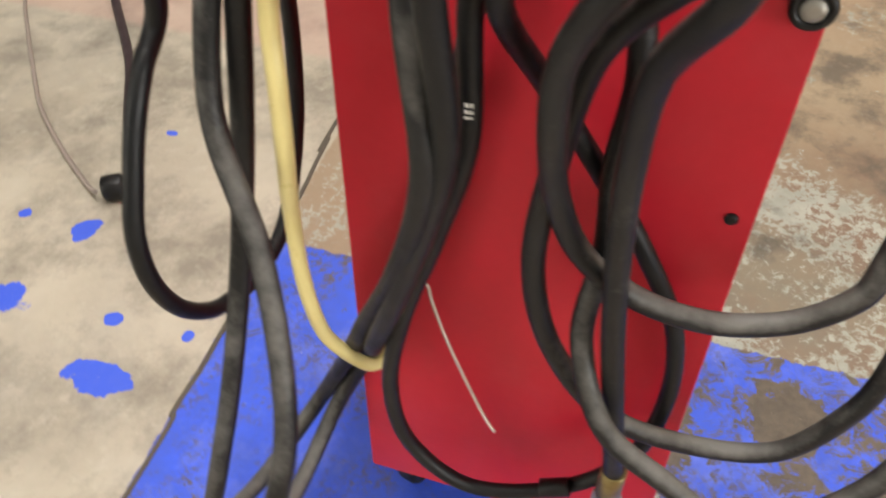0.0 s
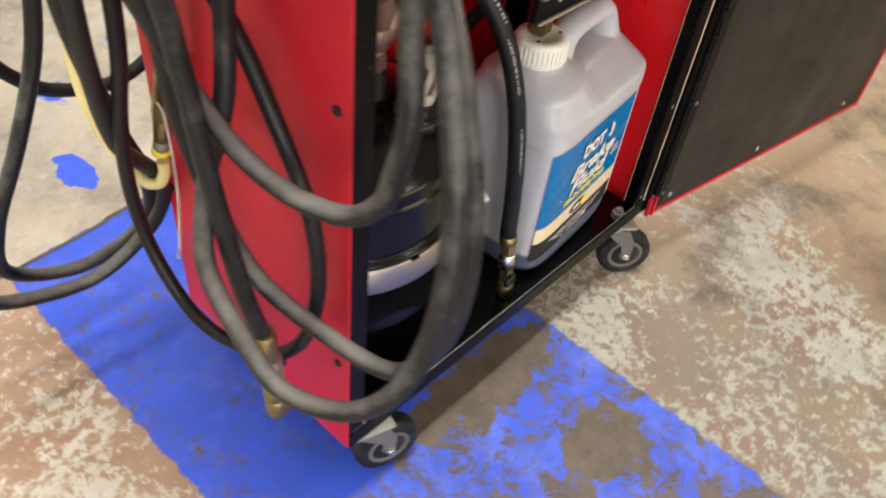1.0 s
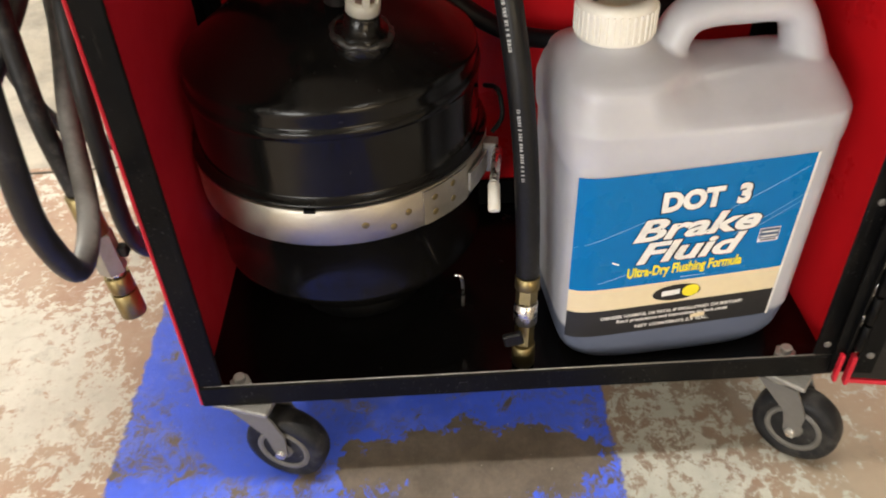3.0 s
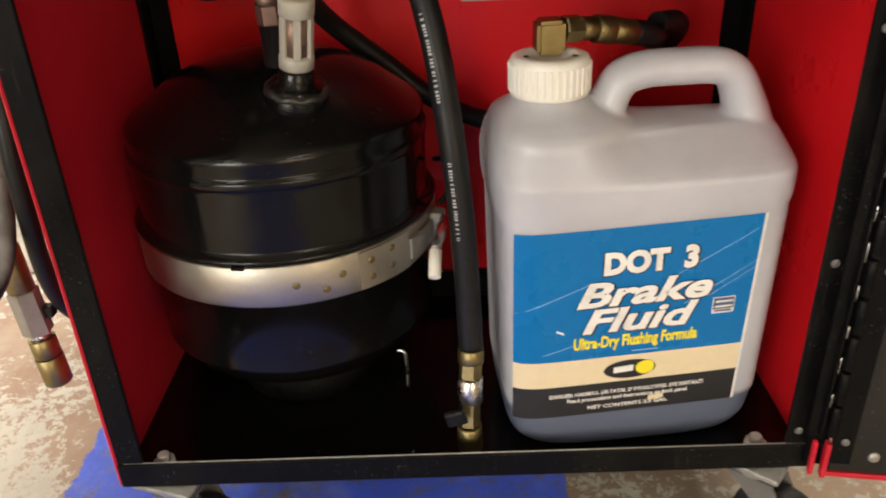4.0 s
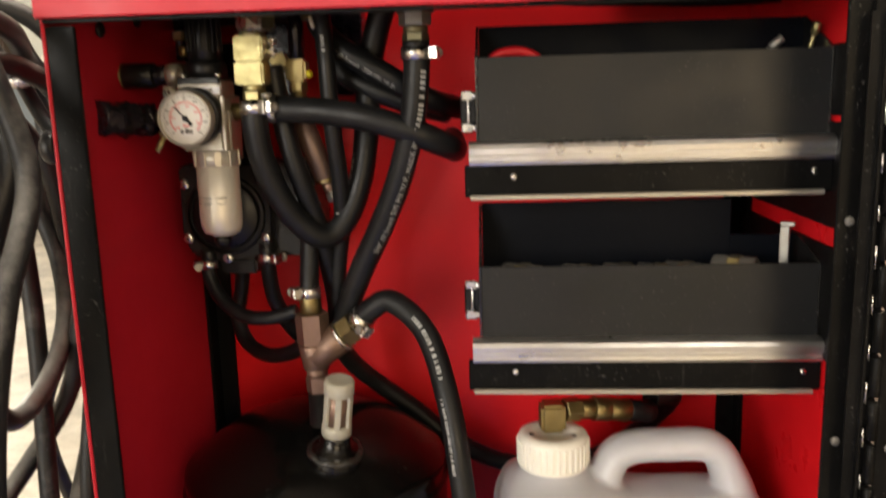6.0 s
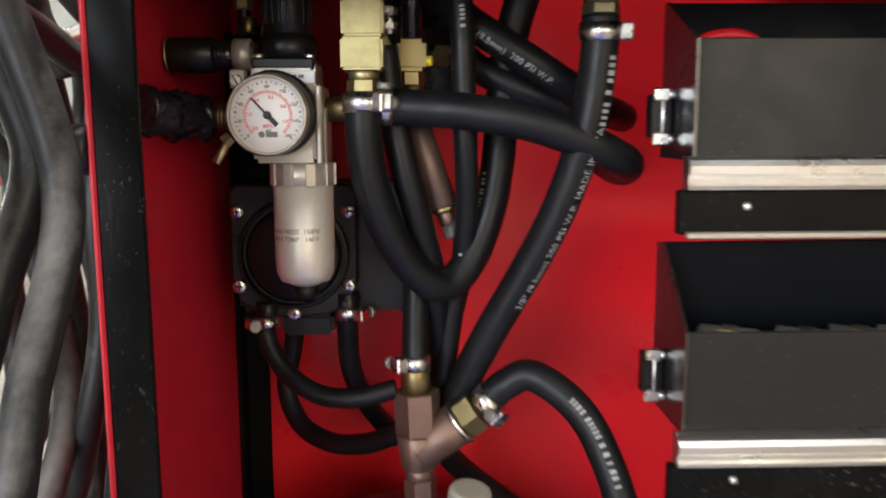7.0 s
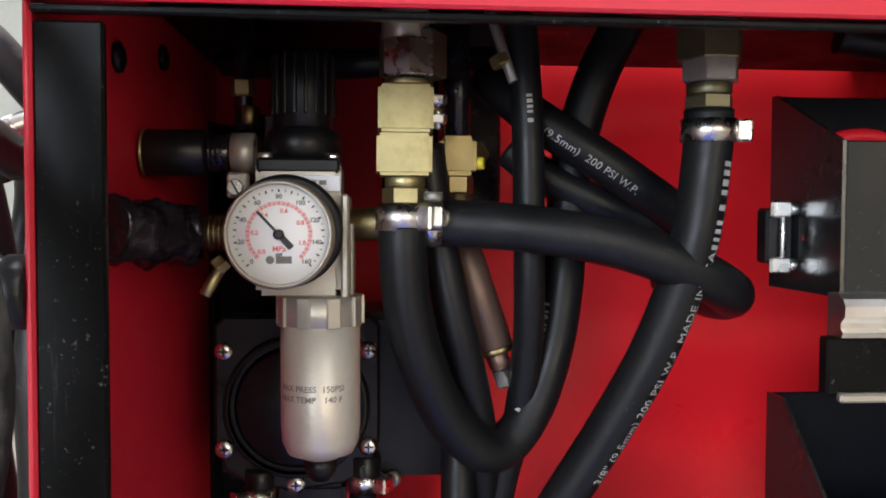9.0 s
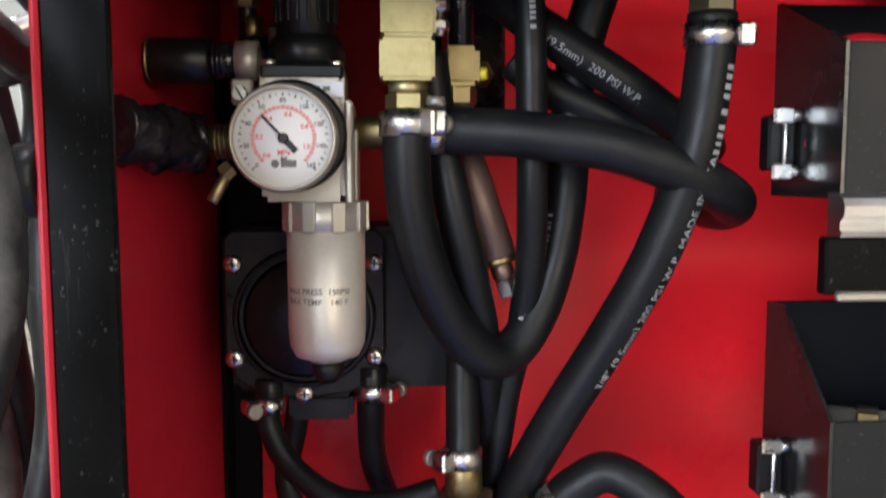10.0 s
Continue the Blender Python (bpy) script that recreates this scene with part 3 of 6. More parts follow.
# rubber stop on the side, near the front
stop = part("rubber_stop", turned([(0.0085, 0.0), (0.0098, 0.001), (0.0098, 0.007), (0.0088, 0.0085), (0.0066, 0.0085), (0.0062, 0.0072)], 28, pose(XL, 0.0080, 0.5580, 0, -90, 0)), PLASTIC, cart, "black rubber stop with a grey centre")
part("stop_screw", turned([(0.0060, 0.0071), (0.0050, 0.0088), (0.0020, 0.0094)], 20, pose(XL, 0.0080, 0.5580, 0, -90, 0)), GREYMETAL, stop)

# casters


def caster(x, y, yaw, name="caster"):
    c = part(name, box(-0.022, 0.022, -0.02, 0.02, -0.0045, -0.0005, 0.001, 1), GREYMETAL, cart, "dusty swivel caster")
    c.matrix_parent_inverse = Matrix.Identity(4)
    c.matrix_basis = pose(x, y, ZB, 0, 0, yaw)
    bm = rod((0, 0, -0.0045), (0, 0, -0.012), 0.015, 20)
    part("swivel", bm, GREYMETAL, c)
    off, zc, r = 0.022, -0.0545, 0.0325
    fork = bmesh.new()
    for s in (-1, 1):
        o = [(-0.014, -0.012), (0.017, -0.012), (0.0205, -0.018), (off + 0.006, -0.034), (off + 0.0052, zc - 0.001), (off + 0.002, zc - 0.0055), (off - 0.002, zc - 0.0055), (off - 0.0052, zc - 0.001), (off - 0.010, -0.036)]
        plate([(a, b) for a, b in o], s * 0.0125 - 0.001, s * 0.0125 + 0.001, fork)
    box(-0.014, 0.018, -0.0135, 0.0135, -0.0135, -0.0115, 0.0006, 1, fork)
    part("fork", fork, DUSTZINC, c, "dull zinc-plated fork")
    m = pose(off, 0, zc, 90, 0, 0)
    wheel = part("wheel", turned([(r - 0.0110, -0.0088), (r - 0.010, -0.0095), (r - 0.006, -0.0105), (r - 0.0015, -0.009), (r, -0.005), (r, 0.005), (r - 0.0015, 0.009), (r - 0.006, 0.0105), (r - 0.010, 0.0095), (r - 0.0110, 0.0088)], 36, m), TYRE, c, "black rubber tyre with dusty tread")
    rim = part("rim", turned([(0.0165, -0.0060), (0.0172, -0.0096), (0.0185, -0.0104), (0.0212, -0.0100), (0.0214, 0.0100), (0.0185, 0.0104), (0.0172, 0.0096), (0.0165, 0.0060)], 32, m), RIMGREY, c, "grey moulded rim")
    part("web", turned([(0.002, -0.0052), (0.0168, -0.0052), (0.0168, 0.0052), (0.002, 0.0052)], 28, m), BLACKRIM, rim)
    part("hub", turned([(0.0040, -0.0112), (0.0072, -0.0108), (0.0082, -0.0050), (0.0082, 0.0050), (0.0072, 0.0108), (0.0040, 0.0112)], 24, m), RIMGREY, rim)
    part("axle", rod((off, -0.0165, zc), (off, 0.0165, zc), 0.0042, 6), STEEL, c)


for x, y, yaw in ((0.032, 0.014, -18), (0.432, 0.014, -40), (0.036, 0.212, -14), (0.430, 0.212, 20)):
    caster(x, y, yaw)
for x, y in ((0.0275, 0.0115), (0.4285, 0.0115), (0.03, 0.226), (0.43, 0.226)):
    bm = hexnut((x, y, ZB + 0.0037), (x, y, ZB + 0.0125), 0.0078)
    rod((x, y, ZB + 0.0125), (x, y, ZB + 0.0175), 0.0042, 14, bm)
    part("caster_bolt", bm, NUT, cart, "zinc hex nut on the base")

# hook for the hoses
bm = sweep(curve([(-0.0065, 0.075, 0.632), (-0.014, 0.062, 0.614), (-0.05, 0.05, 0.598), (-0.092, 0.045, 0.600), (-0.104, 0.042, 0.618)], 8), 0.004, 10)
box(-0.003, 0.0, 0.05, 0.1, 0.60, 0.65, 0.0008, 1, bm)
part("hose_hook", bm, STEEL, cart, "bent steel hose hook on the side")
bm = sweep(curve([(-0.001, 0.21, 0.60), (-0.02, 0.22, 0.594), (-0.06, 0.23, 0.59), (-0.075, 0.232, 0.605)], 8), 0.004, 10)
part("hose_hook", bm, STEEL, cart)

# the door, swung wide open
door = part("door", box(0.0045, 0.446, 0, 0.0022, 0, 0.545, 0.0008, 1), RED, cart, "open red door with a charcoal inner face")
door.matrix_parent_inverse = Matrix.Identity(4)
door.matrix_basis = pose(W + 0.0015, -0.0075, ZB + 0.002, 0, 0, -9.4)
part("inner_liner", box(0.004, 0.442, -0.0032, -0.0004, 0.004, 0.541, 0.0008, 1), DOORGREY, door, "scuffed charcoal inner face")
for a in ((-0.0004, 0.0028, -0.0068, -0.0004, 0.0, 0.028), (-0.0080, -0.0052, -0.0060, -0.0010, 0.0015, 0.028), (0.0031, 0.4424, -0.0046, -0.0004, 0.0, 0.0036), (0.4425, 0.446, -0.0052, -0.0004, 0, 0.545)):
    part("door_hem", box(*a, 0.0006, 1), DUSTY, door)
# piano hinge: leaves and knuckles
hin = part("hinge", box(-0.0125, -0.0035, -0.0025, -0.0008, 0.033, 0.53), BLACK, door, "long black piano hinge with bright strips standing for light gaps")
part("hinge_leaf", box(0.0031, 0.016, -0.0048, -0.0034, 0.012, 0.53), BLACK, hin)
for k in range(19):
    z = 0.034 + k * 0.026
    part("knuckle", rod((0.0012, -0.004, z), (0.0012, -0.004, z + 0.0235), 0.0031, 10), BLACK, hin)
    if k:
        # bright steel strip standing in for light through the knuckle gaps
        part("light_gap_strip", rod((-0.0030, -0.0032, z - 0.0045), (-0.0030, -0.0032, z + 0.0040 + 0.002 * (k % 3)), 0.0006, 8), STEEL, hin)
# added plate that stops light coming through the hinge gap
part("gap_light_block", box(-0.0095, 0.0035, 0.0026, 0.0036, 0.004, 0.541), BLACK, hin)
# added ridge that hides the bright strips from the left
part("strip_shield", box(-0.0062, -0.0048, -0.0066, -0.0026, 0.033, 0.53), BLACK, hin)
for z in (0.03, 0.155, 0.29, 0.42):
    part("rivet", turned([(0.0028, 0), (0.0025, 0.0008), (0.0010, 0.0014)], 14, pose(0.0105, -0.0048, z, 90, 0, 0)), RIMGREY, door)
    bm = turned([(0.0028, 0), (0.0025, 0.0008), (0.0010, 0.0014)], 14, pose(W - 0.0125, 0.0006, ZB + z, 90, 0, 0))
    part("rivet", bm, RIMGREY, cart)
for x, z in ((0.03, 0.012), (0.2, 0.012), (0.4, 0.012)):
    part("rivet", turned([(0.004, 0), (0.0035, 0.001), (0.0015, 0.0018)], 12, pose(x, -0.0032, z + 0.006, 90, 0, 0)), GREYMETAL, door)

# parts bins on aluminium rails


def bin_unit(z_rail, top_front, top_back, low_end=False):
    d = part("drawer", box(0.2445, 0.4570, 0.0535, 0.0550, z_rail - 0.002, top_front, 0.0005, 1), TRAY, cart, "charcoal steel parts drawer with bright rail")
    bm = bmesh.new()
    xr = 0.415 if low_end else 0.4570
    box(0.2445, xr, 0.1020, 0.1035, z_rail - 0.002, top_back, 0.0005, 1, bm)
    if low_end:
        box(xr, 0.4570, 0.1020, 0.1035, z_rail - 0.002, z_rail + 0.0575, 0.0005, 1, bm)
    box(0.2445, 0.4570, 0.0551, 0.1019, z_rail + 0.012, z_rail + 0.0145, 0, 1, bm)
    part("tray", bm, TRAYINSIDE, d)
    for x in (0.2430, 0.4566):
        bm = bmesh.new()
        tb = z_rail + 0.0575 if low_end and x > 0.4 else top_back
        prof = [(0.0535, z_rail - 0.002), (0.0535, top_front), (0.090 if low_end else 0.1005, tb), (0.1035, tb), (0.1035, z_rail - 0.002)]
        a = [bm.verts.new((x, y, z)) for y, z in prof]
        b = [bm.verts.new((x + 0.0013, y, z)) for y, z in prof]
        bm.faces.new(a)
        bm.faces.new(b[::-1])
        for k in range(5):
            bm.faces.new((a[k], b[k], b[(k + 1) % 5], a[(k + 1) % 5]))
        bmesh.ops.recalc_face_normals(bm, faces=bm.faces[:])
        part("side_plate", bm, TRAYSIDE, d)
    # extruded rail: rounded top lip, hollow face, lower lip
    prof = [(0.0530, 0.0), (0.0470, 0.0), (0.0440, -0.0015), (0.0425, -0.004), (0.0428, -0.0075), (0.0450, -0.0095), (0.0452, -0.0115), (0.0436, -0.0128), (0.0445, -0.0145), (0.0530, -0.0145)]
    bm = bmesh.new()
    rows = [[bm.verts.new((x, y, z_rail + z)) for y, z in prof] for x in (0.2385, 0.4585)]
    for k in range(len(prof)):
        bm.faces.new((rows[0][k], rows[1][k], rows[1][(k + 1) % len(prof)], rows[0][(k + 1) % len(prof)]))
    bm.faces.new(rows[0][::-1])
    bm.faces.new(rows[1])
    bmesh.ops.recalc_face_normals(bm, faces=bm.faces[:])
    part("rail", bm, ALU, d, "bright aluminium finger rail")
    bm = box(0.2355, 0.4590, 0.0475, 0.0532, z_rail - 0.0345, z_rail - 0.0147, 0.0008, 1)
    r = part("lower_panel", bm, BLACK, d)
    part("trim_strip", box(0.2385, 0.4540, 0.0440, 0.0475, z_rail - 0.0362, z_rail - 0.0330, 0.0008, 1), CAST, d, "cream aluminium edge strip")
    for x in (0.266, 0.448):
        part("screw", turned([(0.0022, 0), (0.002, 0.0008), (0.0008, 0.0013)], 12, pose(x, 0.0475, z_rail - 0.022, 90, 0, 0)), STEEL, d)
    # slide latch at its side
    bm = box(0.2320, 0.2425, 0.084, 0.0925, z_rail + 0.008, z_rail + 0.029, 0.001, 1)
    l = part("slide_latch", bm, PLASTIC, d, "black slide latch with chrome ends")
    for dz in (0.0075, 0.0285):
        bm = box(0.2325, 0.2405, 0.0812, 0.0832, z_rail + dz - 0.0032, z_rail + dz + 0.0032, 0.0008, 1)
        rod((0.2400, 0.0825, z_rail + dz), (0.2430, 0.0825, z_rail + dz), 0.0024, 12, bm)
        part("chrome_end", bm, STEEL, l)
    part("tie_rod", rod((0.2375, 0.0825, z_rail + 0.008), (0.2375, 0.0825, z_rail + 0.028), 0.0011, 8), STEEL, l)
    return d


bin_unit(0.553, 0.6045, 0.6265)
bin_unit(0.4255, 0.4725, 0.508, True)
# black slide plates that also stand in for shade right of the drawers
for z0, z1 in ((0.4960, 0.5600), (0.5640, 0.6060), (0.4120, 0.4840)):
    part("drawer_slide", box(W - T_ - 0.0024, W - T_ - 0.0001, 0.0235, 0.206, z0, z1, 0.0006, 1), BLACK, cart, "black drawer slide plate on the side wall")

# loose hardware in the lower drawer


def bits(x, y, z, kind):
    if kind == 0:
        bm = rod((0, -0.014, 0.011), (0, 0.014, 0.011), 0.011, 18)
        rod((0, -0.016, 0.011), (0, 0.016, 0.011), 0.006, 6, bm)
        o = thing("hose_fitting", "oily steel hose fitting lying in the drawer", "fitting", (x, y, z), "loose fittings", 60)
        part("body", bm, DUSTZINC, o)
        part("collar", rod((0, -0.004, 0.011), (0, 0.004, 0.011), 0.0125, 6, smooth=False), BRASS, o)
    elif kind == 1:
        o = thing("wing_clamp", "bright steel clamp bracket lying in the drawer", "bracket", (x, y, z), "loose fittings", -25)
        bm = turned([(0.008, 0), (0.013, 0.0), (0.013, 0.01), (0.008, 0.01), (0.008, 0.0)], 24, pose(0, 0.005, 0.0135, 90, 0, 0), cap=False)
        part("ring", bm, STEEL, o)
        bm = box(-0.003, 0.003, -0.002, 0.002, 0.025, 0.052, 0.0006, 1)
        part("tang", bm, GREYMETAL, o)
        part("hook_end", box(-0.003, 0.006, -0.002, 0.002, 0.052, 0.055, 0.0006, 1), GREYMETAL, o)
    else:
        o = thing("small_adapter", "small brass adapter lying in the drawer", "fitting", (x, y, z), "loose fittings", 20)
        part("hex", hexnut((-0.006, 0, 0.008), (0.004, 0, 0.008), 0.008), DUSTZINC, o)
        part("barb", rod((0.004, 0, 0.008), (0.022, 0, 0.008), 0.0042, 12, r2=0.0032), BRASS, o)


ZF = 0.4402
HEAP = 0.010
for x, y, k in ((0.272, 0.078, 0), (0.312, 0.080, 0), (0.340, 0.082, 0), (0.362, 0.078, 0), (0.382, 0.086, 0), (0.400, 0.080, 2), (0.443, 0.078, 1), (0.292, 0.085, 2), (0.326, 0.076, 2), (0.413, 0.082, 0)):
    bits(x, y, ZF + (0.0 if k == 1 else HEAP * (0.75 + 0.25 * math.sin(x * 900))), k)
# rods standing in the upper drawer
for p, q, mt in (((0.385, 0.085, 0.570), (0.433, 0.070, 0.6115), GREYMETAL), ((0.447, 0.090, 0.570), (0.4535, 0.070, 0.6200), NEWBRASS)):
    o = thing("drain_rod", "thin metal rod standing in the upper drawer", "rod", p, "rods in the drawer")
    d = Vector(q) - Vector(p)
    part("shaft", rod((0, 0, 0), d * 0.86, 0.0015, 8), mt, o)
    part("tip", rod(d * 0.86, d, 0.0026, 8), mt, o)
hose_red = surface("red_tubing", (0.55, 0.01, 0.02), 0.35)
o = thing("red_tube", "coiled red plastic tube lying in the upper drawer", "tube", (0.34, 0.082, 0.5677))
part("loop", sweep(curve([(-0.0940, -0.004, 0.002), (-0.0925, -0.002, 0.022), (-0.0870, 0.0, 0.0365), (-0.0760, 0.001, 0.0412), (-0.0620, 0.002, 0.0395), (-0.0500, 0.003, 0.0280), (-0.0460, 0.004, 0.006)], 8), 0.0032, 10), hose_red, o)
part("coil", sweep(curve([(-0.0900, 0.010, 0.004), (-0.0840, 0.010, 0.024), (-0.0700, 0.010, 0.0350), (-0.0540, 0.010, 0.0320), (-0.0440, 0.010, 0.016), (-0.0420, 0.010, 0.004)], 8), 0.0032, 10), hose_red, o)
# ---------------------------------------------------------------- the waste tank
TX, TY, BASE = 0.110, 0.1345, ZB + 0.0037
tank = thing("pressure_tank", "glossy black steel tank with a stainless clamp band", "tank", (TX, TY, BASE))


def tz(*rows):
    return [(r, z - BASE) for r, z in rows]


part("lower_shell", turned(tz((0.05, 0.118), (0.072, 0.124), (0.090, 0.136), (0.0985, 0.1485), (0.0995, 0.1505), (0.1012, 0.1512), (0.1020, 0.1522), (0.1020, 0.1545), (0.1020, 0.160), (0.1020, 0.206), (0.104, 0.2075), (0.104, 0.222)), 72), GLOSS, tank)
part("foot_ring", turned([(0.050, 0.0), (0.054, 0.0), (0.054, 0.032), (0.050, 0.032)], 48), BLACK, tank)
part("dome_lid", turned(tz((0.104, 0.2225), (0.104, 0.238), (0.1065, 0.2385), (0.1078, 0.2398), (0.1062, 0.2415), (0.1020, 0.2430), (0.1020, 0.2450), (0.1020, 0.2840), (0.1020, 0.2858), (0.1033, 0.2870), (0.1036, 0.2880), (0.1036, 0.2908), (0.1032, 0.2918), (0.1016, 0.2930), (0.1016, 0.2944), (0.1016, 0.3010), (0.1018, 0.3024), (0.1012, 0.3050), (0.0995, 0.3072), (0.0970, 0.3092), (0.088, 0.3165), (0.073, 0.3275), (0.055, 0.3360), (0.036, 0.3420), (0.012, 0.3448), (0.0005, 0.3450)), 72), GLOSS, tank, "gloss black domed lid with pressed ridges")
band = part("clamp_band", turned(tz((0.1046, 0.2085), (0.1066, 0.2080), (0.1072, 0.2090), (0.1074, 0.2360), (0.1066, 0.2372), (0.1046, 0.2368)), 96), BANDSTEEL, tank, "brushed stainless clamp band")


def on_band(a, r):
    a = math.radians(a)
    return Vector((r * math.sin(a), -r * math.cos(a), 0))


def band_piece(a0, a1, z0, z1, r0, r1, mat, nm, n=10, lb=""):
    bm = bmesh.new()
    rows = []
    for k in range(n + 1):
        a = a0 + (a1 - a0) * k / n
        p, q = on_band(a, r0), on_band(a, r1)
        rows.append([bm.verts.new((v.x, v.y, z - BASE)) for v, z in ((p, z0), (q, z0), (q, z1), (p, z1))])
    for a, b in zip(rows, rows[1:]):
        for k in range(4):
            bm.faces.new((a[k], b[k], b[(k + 1) % 4], a[(k + 1) % 4]))
    bm.faces.new(rows[0])
    bm.faces.new(rows[-1][::-1])
    bmesh.ops.recalc_face_normals(bm, faces=bm.faces[:])
    return part(nm, bm, mat, band, lb)


band_piece(33, 56, 0.2092, 0.2362, 0.1075, 0.1086, BANDSTEEL, "overlap_strap")
band_piece(56, 78, 0.2150, 0.2300, 0.1090, 0.1110, GREYMETAL, "latch_strap", lb="grey steel latch strap")
band_piece(-9.5, -5.5, 0.2362, 0.2385, 0.1066, 0.1090, BLACK, "notch", 3)
for a, z in ((11, 0.2225), (27, 0.2245), (21, 0.2165), (38, 0.2285), (38, 0.2165), (47, 0.2310), (47, 0.2185)):
    p = on_band(a, 0.1085 if a > 32 else 0.1073)
    m = pose(p.x, p.y, z - BASE, 90, 0, a)
    part("spot_weld", turned([(0.0026, 0), (0.0022, 0.0003), (0.001, 0.0004)], 12, m), BRASS, band)
p = on_band(76, 0.113)
bm = box(-0.006, 0.006, -0.004, 0.006, -0.012, 0.012, 0.001, 1)
bm.transform(pose(p.x, p.y, 0.2225 - BASE, 0, 0, 76))
part("latch_block", bm, GREYMETAL, band)
p0, p1 = on_band(74, 0.118), on_band(58, 0.127)
bm = rod((p0.x, p0.y, 0.2310 - BASE), (p1.x, p1.y, 0.2245 - BASE), 0.0034, 12)
part("latch_bolt", bm, STEEL, band, "bright threaded latch bolt")
p2 = on_band(53, 0.131)
part("latch_knob", rod((p1.x, p1.y, 0.2245 - BASE), (p2.x + 0.002, p2.y - 0.004, 0.212 - BASE), 0.0042, 14), WHITEPLASTIC, band, "cream plastic tip")
bm = sweep(curve([on_band(80, 0.112) + Vector((0, 0, 0.236 - BASE)), on_band(83, 0.119) + Vector((0, 0, 0.246 - BASE)), on_band(88, 0.116) + Vector((0, 0, 0.262 - BASE)), on_band(96, 0.108) + Vector((0, 0, 0.258 - BASE))], 8), 0.0018, 8)
part("bail_wire", bm, BLACK, band)
# vent silencer on the lid, leaning out with the dome
SIL = pose(0.1370 - TX, 0.0775 - TY, 0.3340 - BASE, 9, 8, 0)
sil = part("silencer", turned([(0.0088, 0.0150), (0.0105, 0.0158), (0.0106, 0.0225), (0.0098, 0.0236), (0.0078, 0.0238), (0.0078, 0.0475), (0.0098, 0.0478), (0.0106, 0.0488), (0.0106, 0.0565), (0.0100, 0.0582), (0.0082, 0.0588)], 32, SIL), BEIGE, tank, "slotted cream plastic silencer")
for k in range(6):
    b = box(-0.0023, 0.0023, -0.0013, 0.0013, 0.0232, 0.0482, 0.0005, 1)
    b.transform(SIL @ pose(0, 0, 0, 0, 0, 60 * k + 12) @ pose(0, -0.0091, 0))
    part("rib", b, BEIGE, sil)
part("core", turned([(0.0060, 0.0238), (0.0084, 0.0242), (0.0084, 0.0470), (0.0060, 0.0475)], 20, SIL), BRONZE, sil, "brown filter core")
part("boss", turned([(0.0205, -0.0120), (0.0190, -0.0030), (0.0172, 0.0030), (0.0150, 0.0052), (0.0118, 0.0060), (0.0112, 0.0135), (0.0104, 0.0150)], 28, SIL), GLOSS, tank)
ring_line = [SIL @ Vector((0.0176 * math.cos(2 * math.pi * k / 48), 0.0176 * math.sin(2 * math.pi * k / 48), 0.0008 + 0.0007 * math.sin(k * 1.1))) for k in range(49)]
bm = sweep(ring_line, 0.0026, 10, jitter=0.35)
part("weld_bead", bm, WELD, tank, "grey weld bead round the boss")
part("pipe_boss", turned([(0.0135, 0.333 - BASE), (0.0125, 0.340 - BASE), (0.0085, 0.341 - BASE), (0.0085, 0.368 - BASE)], 24, pose(0.121 - TX, 0.108 - TY, 0)), PLASTIC, tank)
part("spring_clip", sweep(curve([(0.078, -0.079, 0.062), (0.083, -0.080, 0.06), (0.084, -0.079, 0.045), (0.0838, -0.078, 0.03)], 6), 0.0013, 8), STEEL, tank)

# ---------------------------------------------------------------- the Y strainer above the tank
ya, yb = Vector((0.1205, 0.108, 0.368)), Vector((0.118, 0.106, 0.4445))
strain = thing("y_strainer", "stained bronze Y strainer standing on the tank", "valve", ya)


def rel(p):
    return Vector(p) - ya


def at_y(f):
    return rel(ya.lerp(yb, f))


bm = rod(at_y(0.0), at_y(0.16), 0.0088, 6, smooth=False)
rod(at_y(0.16), at_y(0.24), 0.0078, 18, bm)
rod(at_y(0.24), at_y(0.5), 0.0095, 18, bm, r2=0.012)
rod(at_y(0.5), at_y(0.8), 0.0122, 6, bm, smooth=False)
part("body", bm, BRONZE, strain)
part("top_nipple", rod(at_y(0.8), at_y(1.0), 0.0078, 18), BRASS, strain)
br0, br1 = at_y(0.36), rel((0.1545, 0.1035, 0.4225))
ax = (br1 - br0)
part("branch", rod(br0, br0 + ax * 0.62, 0.0115, 20), BRONZE, strain)
part("branch_collar", rod(br0 + ax * 0.60, br0 + ax * 0.66, 0.0128, 20), STEEL, strain)
part("branch_nut", hexnut(br0 + ax * 0.66, br0 + ax * 0.9, 0.0115), BRASS, strain)


